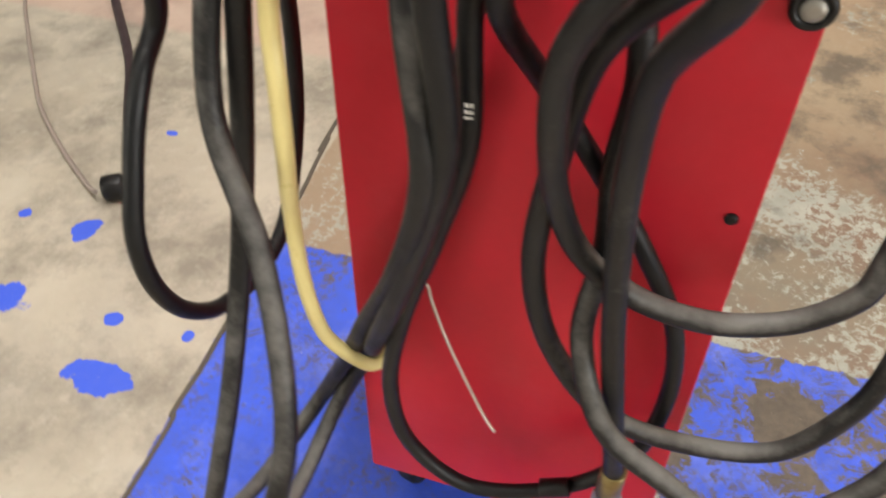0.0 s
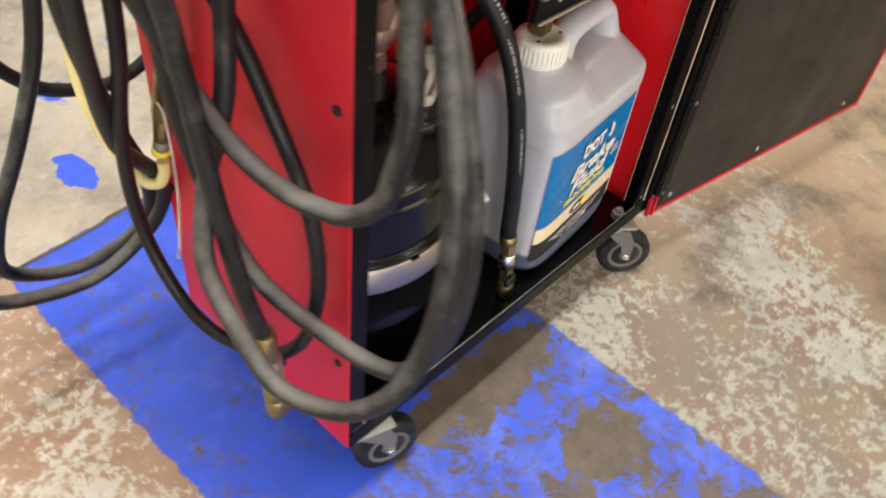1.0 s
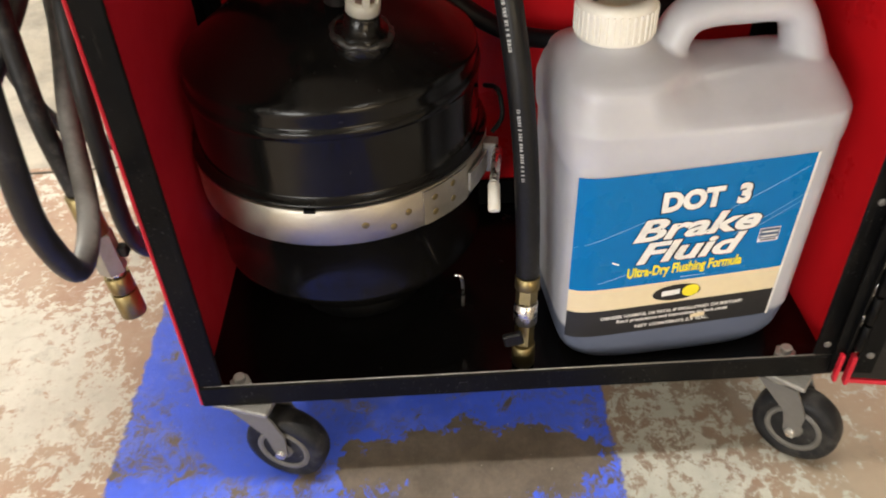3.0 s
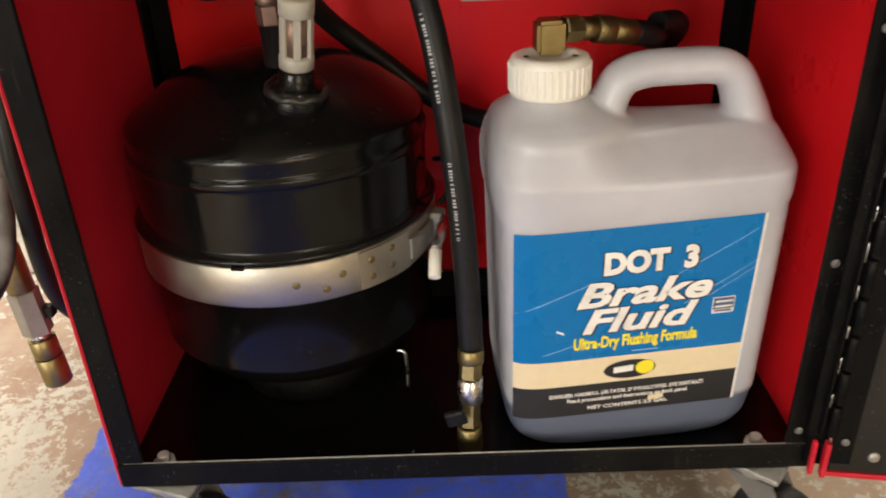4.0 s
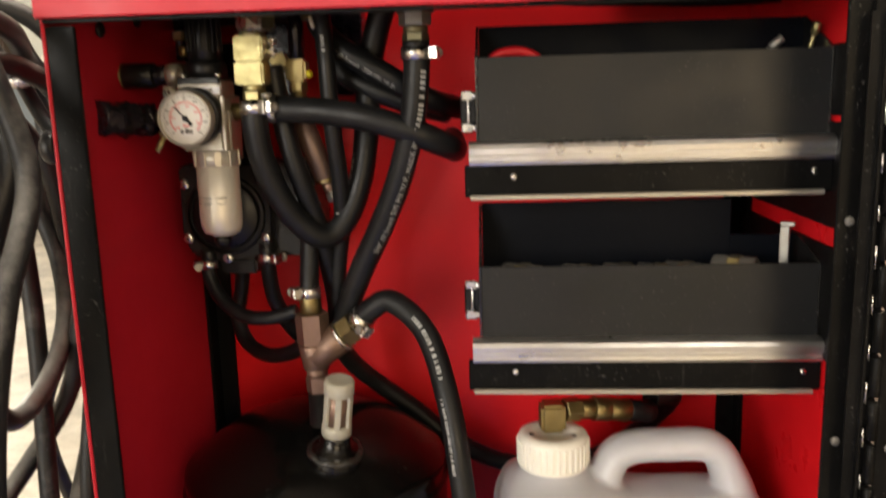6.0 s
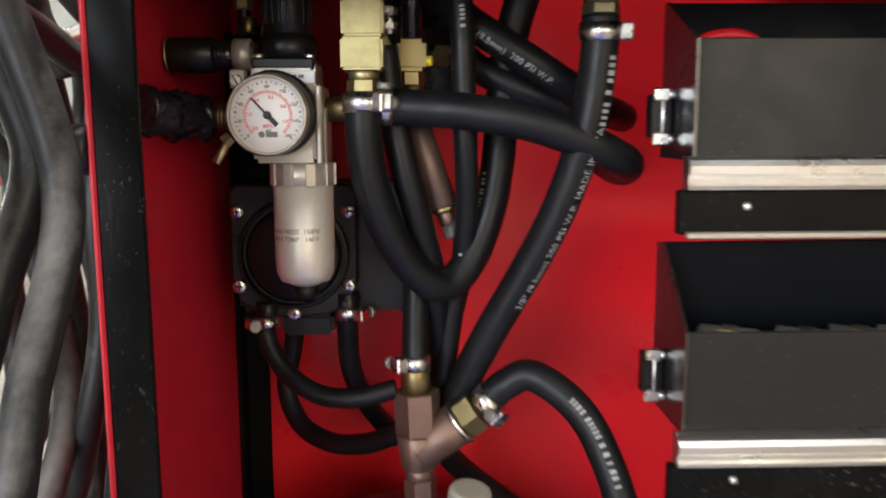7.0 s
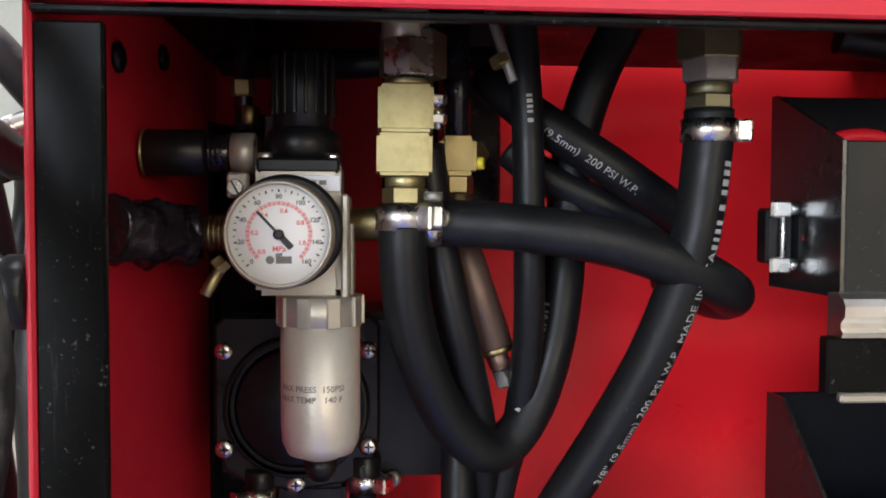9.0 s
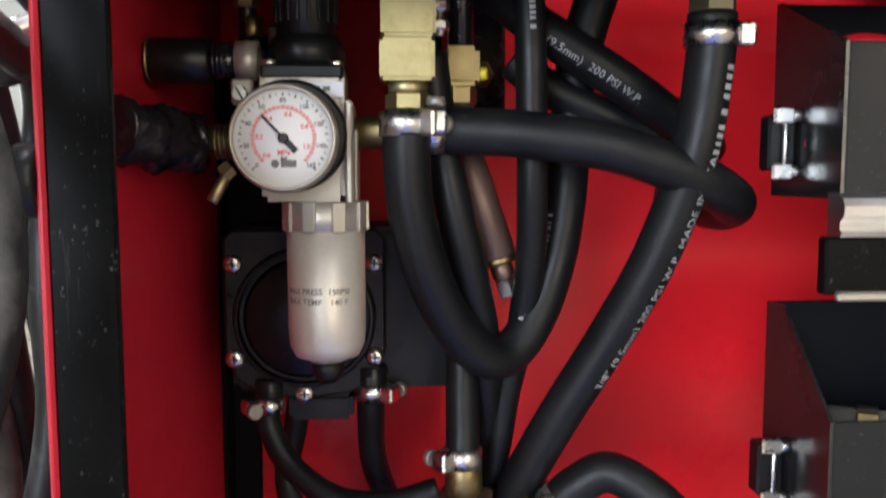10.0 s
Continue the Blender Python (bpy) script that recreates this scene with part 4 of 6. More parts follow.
def clamp_on(p, q, r, name="hose_clamp", parent=None, screw_dir=(1, 0, 0)):
    """A worm clamp round a hose from p to q, with its screw box."""
    p, q = Vector(p), Vector(q)
    m = Matrix.Translation(p) @ (q - p).to_track_quat("Z", "Y").to_matrix().to_4x4()
    l = (q - p).length
    ob = part(name, turned([(r - 0.0005, 0), (r + 0.0008, 0.0), (r + 0.0008, l), (r - 0.0005, l)], 28, m, cap=False), STEEL, parent, "bright steel worm clamp")
    t = (q - p).normalized()
    d = Vector(screw_dir)
    d = (d - t * d.dot(t)).normalized()
    w = t.cross(d)
    mm = Matrix((t, w, d)).transposed().to_4x4()
    mm.translation = (p + q) / 2 + d * (r + 0.0008)
    b = box(-l * 0.5, l * 0.5, -0.004, 0.004, -0.001, 0.005, 0.0008, 1)
    b.transform(mm)
    part("screw_box", b, STEEL, ob)
    c = rod((0, -0.0055, 0.0028), (0, -0.0085, 0.0028), 0.0034, 12)
    box(-0.003, 0.003, -0.0088, -0.0084, 0.0024, 0.0032, 0, 1, c)
    c.transform(mm)
    part("clamp_screw", c, GREYMETAL, ob)
    return ob


# ---------------------------------------------------------------- hoses
HR = 0.0088


def hose(name, label, pts, r=HR, mat=RUBBER, n=10, group="", category="hose", seg=16, jitter=0.0):
    pts = [Vector(p) for p in pts]
    o = pts[0].copy()
    h = thing(name, label, category, o, group)
    line = curve([p - o for p in pts], n)
    part("tube", sweep(line, r, seg, jitter=jitter), mat, h)
    return h, line, o


def printed(h, line, r, start, text, size, toward, flip=False, mat=HOSEPRINT):
    bm = letters(text, size, 0.0, 0.0, "LEFT", 1.05)
    for v in bm.verts:
        v.co.y -= size * 0.35
    along_hose(bm, line, r, start, toward, flip)
    bmesh.ops.recalc_face_normals(bm, faces=bm.faces[:])
    part("printing", bm, mat, h, "white printed lettering")


def dashes(h, line, r, start, count, size, toward, mat=HOSEPRINT, gap=0.6):
    x = 0.0
    rnd = random.Random(count * 7 + int(start * 1000))
    for k in range(count):
        w = size * rnd.uniform(0.18, 0.42)
        bm = bmesh.new()
        for i in range(3):
            a = [bm.verts.new((x + w * (i + j) / 3, y, 0)) for j, y in ((0, -size * 0.3), (1, -size * 0.3), (1, size * 0.3), (0, size * 0.3))]
            bm.faces.new(a)
        along_hose(bm, line, r, start, toward)
        part("printed_mark", bm, mat, h)
        x += w + size * (0.22 if rnd.random() < gap else 0.55)


# from the strainer branch over and down to the drain valve
h, line, o = hose("drain_hose", "black rubber hose arching from the strainer to the drain valve", [(0.1545, 0.1035, 0.4225), (0.1640, 0.1010, 0.4330), (0.180, 0.097, 0.4390), (0.205, 0.083, 0.4190), (0.2205, 0.062, 0.377), (0.229, 0.048, 0.326), (0.2345, 0.041, 0.273), (0.2375, 0.037, 0.220), (0.2390, 0.0345, 0.166)], 0.0082, group="inner hoses")
dashes(h, line, 0.0082, 0.055, 15, 0.005, (-0.1, -1, 0.4))
dashes(h, line, 0.0082, 0.115, 22, 0.0036, (-0.5, -1, 0.1))
dashes(h, line, 0.0082, 0.20, 22, 0.0036, (-0.4, -1, 0.0))
clamp_on((-0.0015, 0.0003, -0.002) , (0.0045, -0.0015, 0.0055), 0.0086, parent=h, screw_dir=(0.6, -0.9, -0.4))
dv = thing("drain_valve", "brass drain valve with a steel body on the base plate", "valve", (0.2365, 0.024, BASE))
bm = rod((0, 0, 0.020), (0.0008, 0.0035, 0.038), 0.0072, 6, smooth=False)
rod((0, 0, 0.0), (0, 0, 0.020), 0.0085, 16, bm)
part("lower_fitting", bm, BRASS, dv)
bm = rod((0.0008, 0.0035, 0.038), (0.0014, 0.0060, 0.056), 0.0085, 18)
part("steel_body", bm, STEEL, dv)
bm = box(-0.0075, 0.0065, -0.0125, -0.0070, 0.030, 0.041, 0.0012, 1)
bm.transform(pose(0, 0, 0, 0, -14, 0))
part("lever", bm, PLASTIC, dv)
bm = rod((0.0014, 0.0060, 0.056), (0.0020, 0.0080, 0.067), 0.0078, 6, smooth=False)
rod((0.0020, 0.0080, 0.067), (0.0024, 0.0098, 0.0770), 0.0088, 18, bm)
part("hose_ferrule", bm, BRASS, dv)

# down from the right-hand bulkhead nut to behind the strainer
h, line, o = hose("supply_hose", "black rubber hose hanging from the bulkhead nut", [(0.2048, 0.0745, 0.617), (0.2047, 0.0755, 0.600), (0.2005, 0.078, 0.566), (0.190, 0.086, 0.529), (0.175, 0.096, 0.495), (0.157, 0.106, 0.460), (0.141, 0.118, 0.423), (0.136, 0.128, 0.40)], HR, group="inner hoses")
clamp_on((0, 0, -0.0035), (0, 0.0003, -0.0115), HR + 0.0003, parent=h, screw_dir=(1, -0.15, 0))
dashes(h, line, HR, 0.018, 9, 0.0062, (0.60, -0.84, 0))
printed(h, line, HR, 0.084, "MADE IN USA", 0.0054, (0.57, -0.86, 0), True)
printed(h, line, HR, 0.116, "200 PSI W.P.", 0.0054, (0.57, -0.86, 0), True)
printed(h, line, HR, 0.148, "3/8\" (9.5mm)", 0.0054, (0.57, -0.86, 0), True)
# from the regulator outlet across to the right
h, line, o = hose("regulator_hose", "black rubber hose running level from the regulator", [(0.098, 0.085, 0.577), (0.112, 0.086, 0.576), (0.140, 0.081, 0.574), (0.170, 0.077, 0.569), (0.198, 0.078, 0.560), (0.214, 0.084, 0.553), (0.224, 0.096, 0.548), (0.226, 0.120, 0.545), (0.222, 0.16, 0.55)], HR, group="inner hoses")
clamp_on((0.003, 0, 0), (0.011, 0, -0.0003), HR + 0.0003, parent=h, screw_dir=(0, -1, 0.1))
# big U below the brass block
h, line, o = hose("looped_hose", "black rubber hose looped below the brass block", [(0.0950, 0.0790, 0.5740), (0.0950, 0.0790, 0.5650), (0.0970, 0.0820, 0.5440), (0.1040, 0.0880, 0.5200), (0.1140, 0.0960, 0.5000), (0.1270, 0.1030, 0.4870), (0.1390, 0.1100, 0.4880), (0.1500, 0.1140, 0.5030), (0.1580, 0.1170, 0.5260), (0.1620, 0.1190, 0.5490), (0.1640, 0.1210, 0.5720), (0.1660, 0.1220, 0.5980), (0.1710, 0.1210, 0.6210), (0.1770, 0.1190, 0.6390), (0.1850, 0.1180, 0.6550), (0.1900, 0.1180, 0.6650)], HR, group="inner hoses")
dashes(h, line, HR, 0.126, 20, 0.0040, (-0.9, -0.8, 0))
h, line, o = hose("return_hose", "thin black rubber hose behind the loop", [(0.104, 0.097, 0.605), (0.108, 0.096, 0.575), (0.114, 0.096, 0.545), (0.121, 0.101, 0.518), (0.127, 0.112, 0.49), (0.130, 0.124, 0.46), (0.132, 0.134, 0.43), (0.130, 0.142, 0.40)], 0.0072, group="inner hoses")
h, line, o = hose("vertical_hose", "black rubber hose hanging straight down the cabinet", [(0.1390, 0.0950, 0.6530), (0.1400, 0.0930, 0.6440), (0.1420, 0.0920, 0.6150), (0.1430, 0.0930, 0.5830), (0.1440, 0.0960, 0.5550), (0.1450, 0.1040, 0.5280), (0.1430, 0.1160, 0.4930), (0.1380, 0.1220, 0.4660), (0.1350, 0.1250, 0.4430), (0.1310, 0.1290, 0.4180), (0.1270, 0.1360, 0.3950)], 0.0060, group="inner hoses")
dashes(h, line, 0.0060, 0.03, 5, 0.0036, (0, -1, 0))
h, line, o = hose("slanting_hose", "black rubber hose slanting behind the others with size print", [(0.1310, 0.1250, 0.6350), (0.1380, 0.1140, 0.6270), (0.1470, 0.1070, 0.6180), (0.1620, 0.1050, 0.6080), (0.1800, 0.1060, 0.5970), (0.1980, 0.1100, 0.5860), (0.2150, 0.1200, 0.5770), (0.2350, 0.1500, 0.5720)], 0.0082, group="inner hoses")
printed(h, line, 0.0082, 0.0275, "3/8\" (9.5mm)  200 PSI W.P.", 0.0044, (-0.35, -1, -0.30))
hose("slanting_hose", "black rubber hose slanting low behind the others", [(0.1410, 0.1250, 0.6060), (0.1530, 0.1200, 0.5960), (0.1700, 0.1180, 0.5870), (0.1870, 0.1190, 0.5800), (0.2020, 0.1220, 0.5750), (0.2190, 0.1400, 0.5700)], 0.0075, group="inner hoses")
hose("vertical_hose", "black rubber hose from the loop down to the strainer", [(0.119, 0.118, 0.505), (0.1185, 0.114, 0.478), (0.118, 0.107, 0.448), (0.118, 0.106, 0.4400)], 0.0070, group="inner hoses")
c0 = thing("strainer_clamp", "bright steel worm clamp on the strainer hose", "clamp", (0.118, 0.1062, 0.4405), "clamps")
clamp_on((0, 0, 0.0), (0, 0.0004, 0.008), 0.0073, parent=c0, screw_dir=(-0.9, -0.6, 0))
# small pump lines
h, line, o = hose("pump_line", "thin black hose from the pump to the strainer", [(0.037, 0.128, 0.466), (0.037, 0.128, 0.452), (0.047, 0.122, 0.436), (0.066, 0.113, 0.4255), (0.088, 0.108, 0.4250), (0.108, 0.108, 0.430)], 0.0053, group="pump lines")
clamp_on((0, 0, -0.001), (0, 0, -0.007), 0.0057, parent=h, screw_dir=(-1, -0.6, 0))
hose("pump_line", "thin black hose looping low behind the strainer", [(0.048, 0.180, 0.470), (0.040, 0.190, 0.430), (0.036, 0.188, 0.405), (0.046, 0.176, 0.386), (0.066, 0.160, 0.380), (0.088, 0.142, 0.386), (0.104, 0.128, 0.396), (0.112, 0.118, 0.402)], 0.0060, group="pump lines")
h, line, o = hose("pump_line", "thin black hose dropping from the pump outlet", [(0.0805, 0.134, 0.475), (0.080, 0.137, 0.455), (0.081, 0.145, 0.430), (0.089, 0.158, 0.404), (0.101, 0.176, 0.382), (0.112, 0.190, 0.372)], 0.0060, group="pump lines")
clamp_on((0, 0, -0.006), (0, 0.0003, -0.013), 0.0064, parent=h, screw_dir=(1, -0.6, 0))
# suction line behind, to the jug
hose("suction_hose", "black rubber hose crossing behind the tank to the jug", [(0.128, 0.150, 0.395), (0.134, 0.168, 0.372), (0.150, 0.190, 0.346), (0.183, 0.200, 0.316), (0.213, 0.201, 0.290), (0.250, 0.204, 0.269), (0.295, 0.208, 0.262), (0.340, 0.209, 0.272), (0.374, 0.200, 0.300), (0.392, 0.175, 0.334), (0.386, 0.148, 0.350), (0.3685, 0.131, 0.3535)], 0.0075, group="inner hoses")

# ---------------------------------------------------------------- the regulator and pump
reg = thing("filter_regulator", "cast filter regulator with satin bowl and black knob", "regulator", (0.0585, 0.095, 0.572))
bm = box(-0.0155, 0.0145, -0.016, 0.014, -0.022, 0.026, 0.002, 2)
part("body", bm, CAST, reg)
bm = bmesh.new()
box(0.0146, 0.0175, -0.020, 0.014, -0.030, 0.014, 0.0008, 1, bm)
box(0.0175, 0.0190, -0.014, 0.008, -0.022, 0.004, 0.0005, 1, bm)
part("side_bracket", bm, CAST, reg)
part("name_plate", box(-0.012, 0.0143, -0.0172, -0.0162, 0.0150, 0.0205, 0.0002, 1), STICKER, reg, "silver sticker with illegible print")
bm = bmesh.new()
for k, (a, b) in enumerate(((-0.008, -0.003), (-0.002, 0.002), (0.003, 0.006), (0.007, 0.0095))):
    box(a, b, -0.0176, -0.0173, 0.0172, 0.0188, 0, 1, bm)
part("plate_print", bm, GREYPRINT, reg)
for x in (-0.0125, 0.0115):
    part("cap_screw", rod((x, -0.010, 0.026), (x, -0.010, 0.029), 0.0028, 14), STEEL, reg)
part("collar", box(-0.0150, 0.0142, -0.0166, 0.014, 0.0215, 0.0268, 0.001, 1), PLASTIC, reg)
part("bonnet", turned([(0.0145, 0.026), (0.0142, 0.034), (0.0128, 0.0375), (0.0118, 0.038)], 28), PLASTIC, reg)
knob = part("knob", turned([(0.0105, 0.038), (0.0112, 0.0385), (0.0108, 0.0655), (0.0095, 0.0670)], 28), PLASTIC, reg, "ribbed black adjusting knob")
for k in range(18):
    a = 2 * math.pi * k / 18
    b = box(-0.0009, 0.0009, -0.0007, 0.0007, 0.043, 0.065, 0.0003, 1)
    b.transform(pose(0.0111 * math.cos(a), 0.0111 * math.sin(a), 0, 0, 0, math.degrees(a)))
    part("rib", b, PLASTIC, knob)
# bowl with its bayonet ring, hanging slightly forward
bw = pose(0.007, -0.012, -0.022)
ring = part("bowl_ring", turned([(0.0125, 0.0), (0.0147, 0.0), (0.0147, -0.0100), (0.0140, -0.0105)], 36, bw), CAST, reg)
for k in range(9):
    a = 2 * math.pi * k / 9 + 0.2
    b = box(-0.0024, 0.0024, -0.0007, 0.0007, -0.0105, 0.0, 0.0003, 1)
    b.transform(bw @ pose(0.0150 * math.cos(a), 0.0150 * math.sin(a), 0, 0, 0, math.degrees(a) + 90))
    part("lug", b, CAST, ring)
part("bowl", turned([(0.0142, -0.008), (0.0142, -0.046), (0.0137, -0.0525), (0.0118, -0.0565), (0.0075, -0.0580), (0.0065, -0.0588)], 36, bw), BOWL, reg, "satin metal filter bowl")
part("bowl_drain", turned([(0.0062, -0.0588), (0.006, -0.063), (0.0035, -0.067)], 16, bw), PLASTIC, reg)
bm = bmesh.new()
for text, ang, dz in (("MAX PRESS", -122, -0.0325), ("MAX TEMP", -122, -0.0362), ("150PSI", -68, -0.0325), ("140 F", -68, -0.0362)):
    b = letters(text, 0.0030, 0.00005)
    for v in b.verts:
        a = math.radians(ang) + v.co.x / 0.0142
        v.co = bw @ Vector((0.01432 * math.cos(a), 0.01432 * math.sin(a), dz + v.co.y))
    add(bm, b)
part("bowl_print", bm, GREYPRINT, reg)
# the gauge
GX, GY, GZ = -0.0055, -0.0175, 0.0
gm = Matrix.Translation((GX, GY, GZ)) @ pose(0, 0, 0, 90, 0, 0)
gauge = part("gauge", turned([(0.0165, 0.0), (0.0180, 0.0005), (0.0186, 0.004), (0.0186, 0.0125), (0.0180, 0.0150), (0.0172, 0.0158), (0.0168, 0.0150), (0.0168, 0.0120)], 48, gm), CAST, reg, "round pressure gauge with white dial")
part("rear_case", turned([(0.0180, -0.002), (0.0194, -0.001), (0.0194, 0.0080), (0.0180, 0.0088)], 48, Matrix.Translation((0.0017, 0, 0.0010)) @ gm), PLASTIC, gauge, "black gauge case")
part("dial", turned([(0.0001, 0.0118), (0.0168, 0.0119), (0.0168, 0.0122), (0.0001, 0.0122)], 40, gm), DIAL, gauge)


def dial_bar(a, r0, r1, w, z=0.01235, col=None):
    b = box(r0, r1, -w / 2, w / 2, z, z + 0.0001)
    b.transform(gm @ pose(0, 0, 0, 0, 0, a))
    return b


black, red, band_, figures = bmesh.new(), bmesh.new(), bmesh.new(), bmesh.new()
for k in range(33):
    a = 225 - 270 * k / 32
    add(black, dial_bar(a, 0.0145 if k % 2 else 0.0141, 0.0152, 0.0003 if k % 2 else 0.0005))
    add(red, dial_bar(a, 0.0098, 0.0106 if k % 2 else 0.0112, 0.0004))
for k in range(40):
    add(band_, dial_bar(225 - 270 * k / 39, 0.0098, 0.0111, 0.0014, 0.01225))


def dial_text(into, text, size, a, r, z=0.01235):
    b = letters(text, size, 0.00006)
    for v in b.verts:
        v.co.y -= size * 0.35
    b.transform(gm @ pose(r * math.cos(math.radians(a)), r * math.sin(math.radians(a)), z))
    add(into, b)


for k in range(9):
    dial_text(figures, str(20 * k), 0.0022, 225 - 270 * k / 8, 0.0128)
for k in range(6):
    dial_text(red, str(round(0.2 * k, 1)), 0.0021, 225 - 270 * k * 0.2 / 1.103, 0.0082)
dial_text(red, "MPa", 0.0026, 270, 0.0048)
dial_text(black, "psi", 0.0020, 270, 0.0066)
part("black_scale", black, BLACKPRINT, gauge)
part("red_scale", red, REDPRINT, gauge)
part("pink_scale_band", band_, PINKPRINT, gauge)
part("figures", figures, GREYPRINT, gauge)
lg = turned([(0.0001, 0.0), (0.0014, 0.0), (0.0014, 0.0001)], 16, gm @ pose(-0.0030, -0.0086, 0.01235))
box_ = box(-0.0010, 0.0042, -0.0098, -0.0074, 0.01235, 0.01245)
box_.transform(gm)
add(lg, box_)
part("maker_mark", lg, GREYPRINT, gauge)
nd = bmesh.new()
add(nd, dial_bar(133, -0.0062, 0.0, 0.0022, 0.0130))
add(nd, dial_bar(133, -0.0002, 0.0105, 0.0009, 0.0130))
turned([(0.0018, 0.0126), (0.0018, 0.0142), (0.001, 0.0145)], 16, gm, nd)
part("needle", nd, BLACKPRINT, gauge)
# inlet side: clamp, plugs and the taped elbow
part("side_clamp", turned([(0.0055, 0), (0.0075, 0.0), (0.0075, 0.008), (0.0055, 0.008)], 20, pose(-0.0250, -0.004, 0.029, 0, 90, 0), cap=False), NUT, reg, "bright clamp with a slotted screw")
part("clamp_housing", box(-0.0255, -0.0180, -0.0150, -0.0100, 0.0125, 0.0215, 0.0008, 1), NUT, reg)
bm = rod((-0.0222, -0.0150, 0.0162), (-0.0222, -0.0172, 0.0162), 0.0029, 20)
part("clamp_screw", bm, STEEL, reg)
slot = box(-0.0026, 0.0026, -0.0004, 0.0003, -0.0003, 0.0003)
slot.transform(pose(-0.0222, -0.0172, 0.0162, 0, 62, 0))
part("screw_slot", slot, BLACKPRINT, reg)
part("port_block", box(-0.0165, -0.0075, 0.016, 0.028, 0.0330, 0.0460, 0.0010, 1), RIMGREY, reg, "taupe port block behind the knob")
bm = rod((-0.0255, -0.004, 0.029), (-0.034, -0.004, 0.029), 0.0062, 16)
for k in range(5):
    rod((-0.0275 - k * 0.0016, -0.004, 0.029), (-0.0283 - k * 0.0016, -0.004, 0.029), 0.0068, 16, bm)
part("thread", bm, OIL, reg)
bm = rod((-0.034, -0.004, 0.029), (-0.0555, -0.004, 0.029), 0.0085, 20)
part("plug", bm, PLASTIC, reg, "black end plug with a bright rim")
part("plug_rim", turned([(0.0072, 0), (0.0086, 0.0002), (0.0086, 0.0010), (0.0072, 0.0012)], 20, pose(-0.0565, -0.004, 0.029, 0, 90, 0)), NEWBRASS, reg)
bm = rod((-0.0150, -0.003, 0.0), (-0.0360, -0.003, 0.0), 0.0058, 20)
for k in range(10):
    rod((-0.0165 - k * 0.0018, -0.003, 0), (-0.0173 - k * 0.0018, -0.003, 0), 0.0068, 16, bm)
part("inlet_nipple", bm, BRASS, reg)
line = curve([(-0.0375, -0.003, -0.001), (-0.0415, -0.004, -0.001), (-0.046, -0.011, 0.0), (-0.0515, -0.028, 0.001), (-0.0578, -0.046, 0.002)], 8)
bm = sweep(line, 0.0104, 26)
bm.normal_update()
for v in bm.verts:
    v.co += v.normal * (0.0032 * noise.noise(v.co * 110) + 0.0014 * noise.noise(v.co * 330))
    v.co.x = max(v.co.x, -0.0580)
part("taped_elbow", bm, OIL, reg, "black elbow wrapped in sealing tape")
bm = rod((-0.028, -0.012, -0.012), (-0.0335, -0.014, -0.022), 0.0022, 10)
rod((-0.0265, -0.0115, -0.0095), (-0.030, -0.0125, -0.0125), 0.0034, 6, bm, smooth=False)
part("bleed_screw", bm, NEWBRASS, reg)
part("outlet_nipple", rod((0.0175, -0.002, 0.003), (0.0410, -0.006, 0.0045), 0.0060, 16), BRASS, reg)

# the small diaphragm pump behind the bowl
pump = thing("diaphragm_pump", "black diaphragm pump with bright cross-head screws", "pump", (0.0525, 0.150, 0.503))
cov = bmesh.new()
o = [(-0.034, -0.018), (-0.030, -0.030), (-0.020, -0.037), (0.0, -0.0395), (0.020, -0.037), (0.031, -0.030), (0.0345, -0.018), (0.0345, 0.030), (0.030, 0.034), (-0.030, 0.034), (-0.034, 0.030)]
plate(o, -0.021, -0.012, cov, 0.0012)
part("cover", cov, PLASTIC, pump)
part("cover_ring", turned([(0.0275, 0.0), (0.0305, 0.0), (0.0295, 0.003), (0.0280, 0.003)], 40, pose(0.0, -0.021, -0.004, 90, 0, 0), cap=False), PLASTIC, pump)
part("cover_dome", turned([(0.026, 0.0), (0.024, 0.0022), (0.01, 0.0032)], 36, pose(0.0, -0.021, -0.004, 90, 0, 0)), PLASTIC, pump)
part("motor", box(-0.033, 0.066, -0.0118, 0.040, -0.038, 0.034, 0.003, 2), PLASTIC, pump)
part("pump_foot", box(-0.008, 0.020, -0.018, 0.006, -0.050, -0.0382, 0.002, 2), PLASTIC, pump)
for x, z in ((-0.0297, 0.0195), (0.0297, 0.0195), (-0.0297, -0.0212), (0.0297, -0.0212), (-0.0005, -0.0368)):
    sc = part("cover_screw", turned([(0.0040, 0), (0.0040, 0.0006), (0.0034, 0.0017), (0.0015, 0.0023)], 18, pose(x, -0.021, z, 90, 0, 0)), STEEL, pump, "bright cross-head screw")
    b = bmesh.new()
    box(x - 0.0020, x + 0.0020, -0.02335, -0.0228, z - 0.0004, z + 0.0004, 0, 1, b)
    box(x - 0.0004, x + 0.0004, -0.02335, -0.0228, z - 0.0020, z + 0.0020, 0, 1, b)
    part("cross_slot", b, BLACKPRINT, sc)
part("port_barb", rod((-0.0155, -0.021, -0.0400), (-0.0155, -0.021, -0.030), 0.0060, 14), PLASTIC, pump)
part("port_barb", rod((0.028, -0.016, -0.042), (0.028, -0.016, -0.026), 0.0070, 14), PLASTIC, pump)
part("mount_plate", box(-0.0325, 0.0, 0.0402, 0.0795, -0.045, 0.125), BLACK, pump)

# brass block under the left bulkhead, with its nuts
col = thing("brass_manifold", "yellow brass hex manifold hung from the top plate", "manifold", (0.0957, 0.080, 0.640))
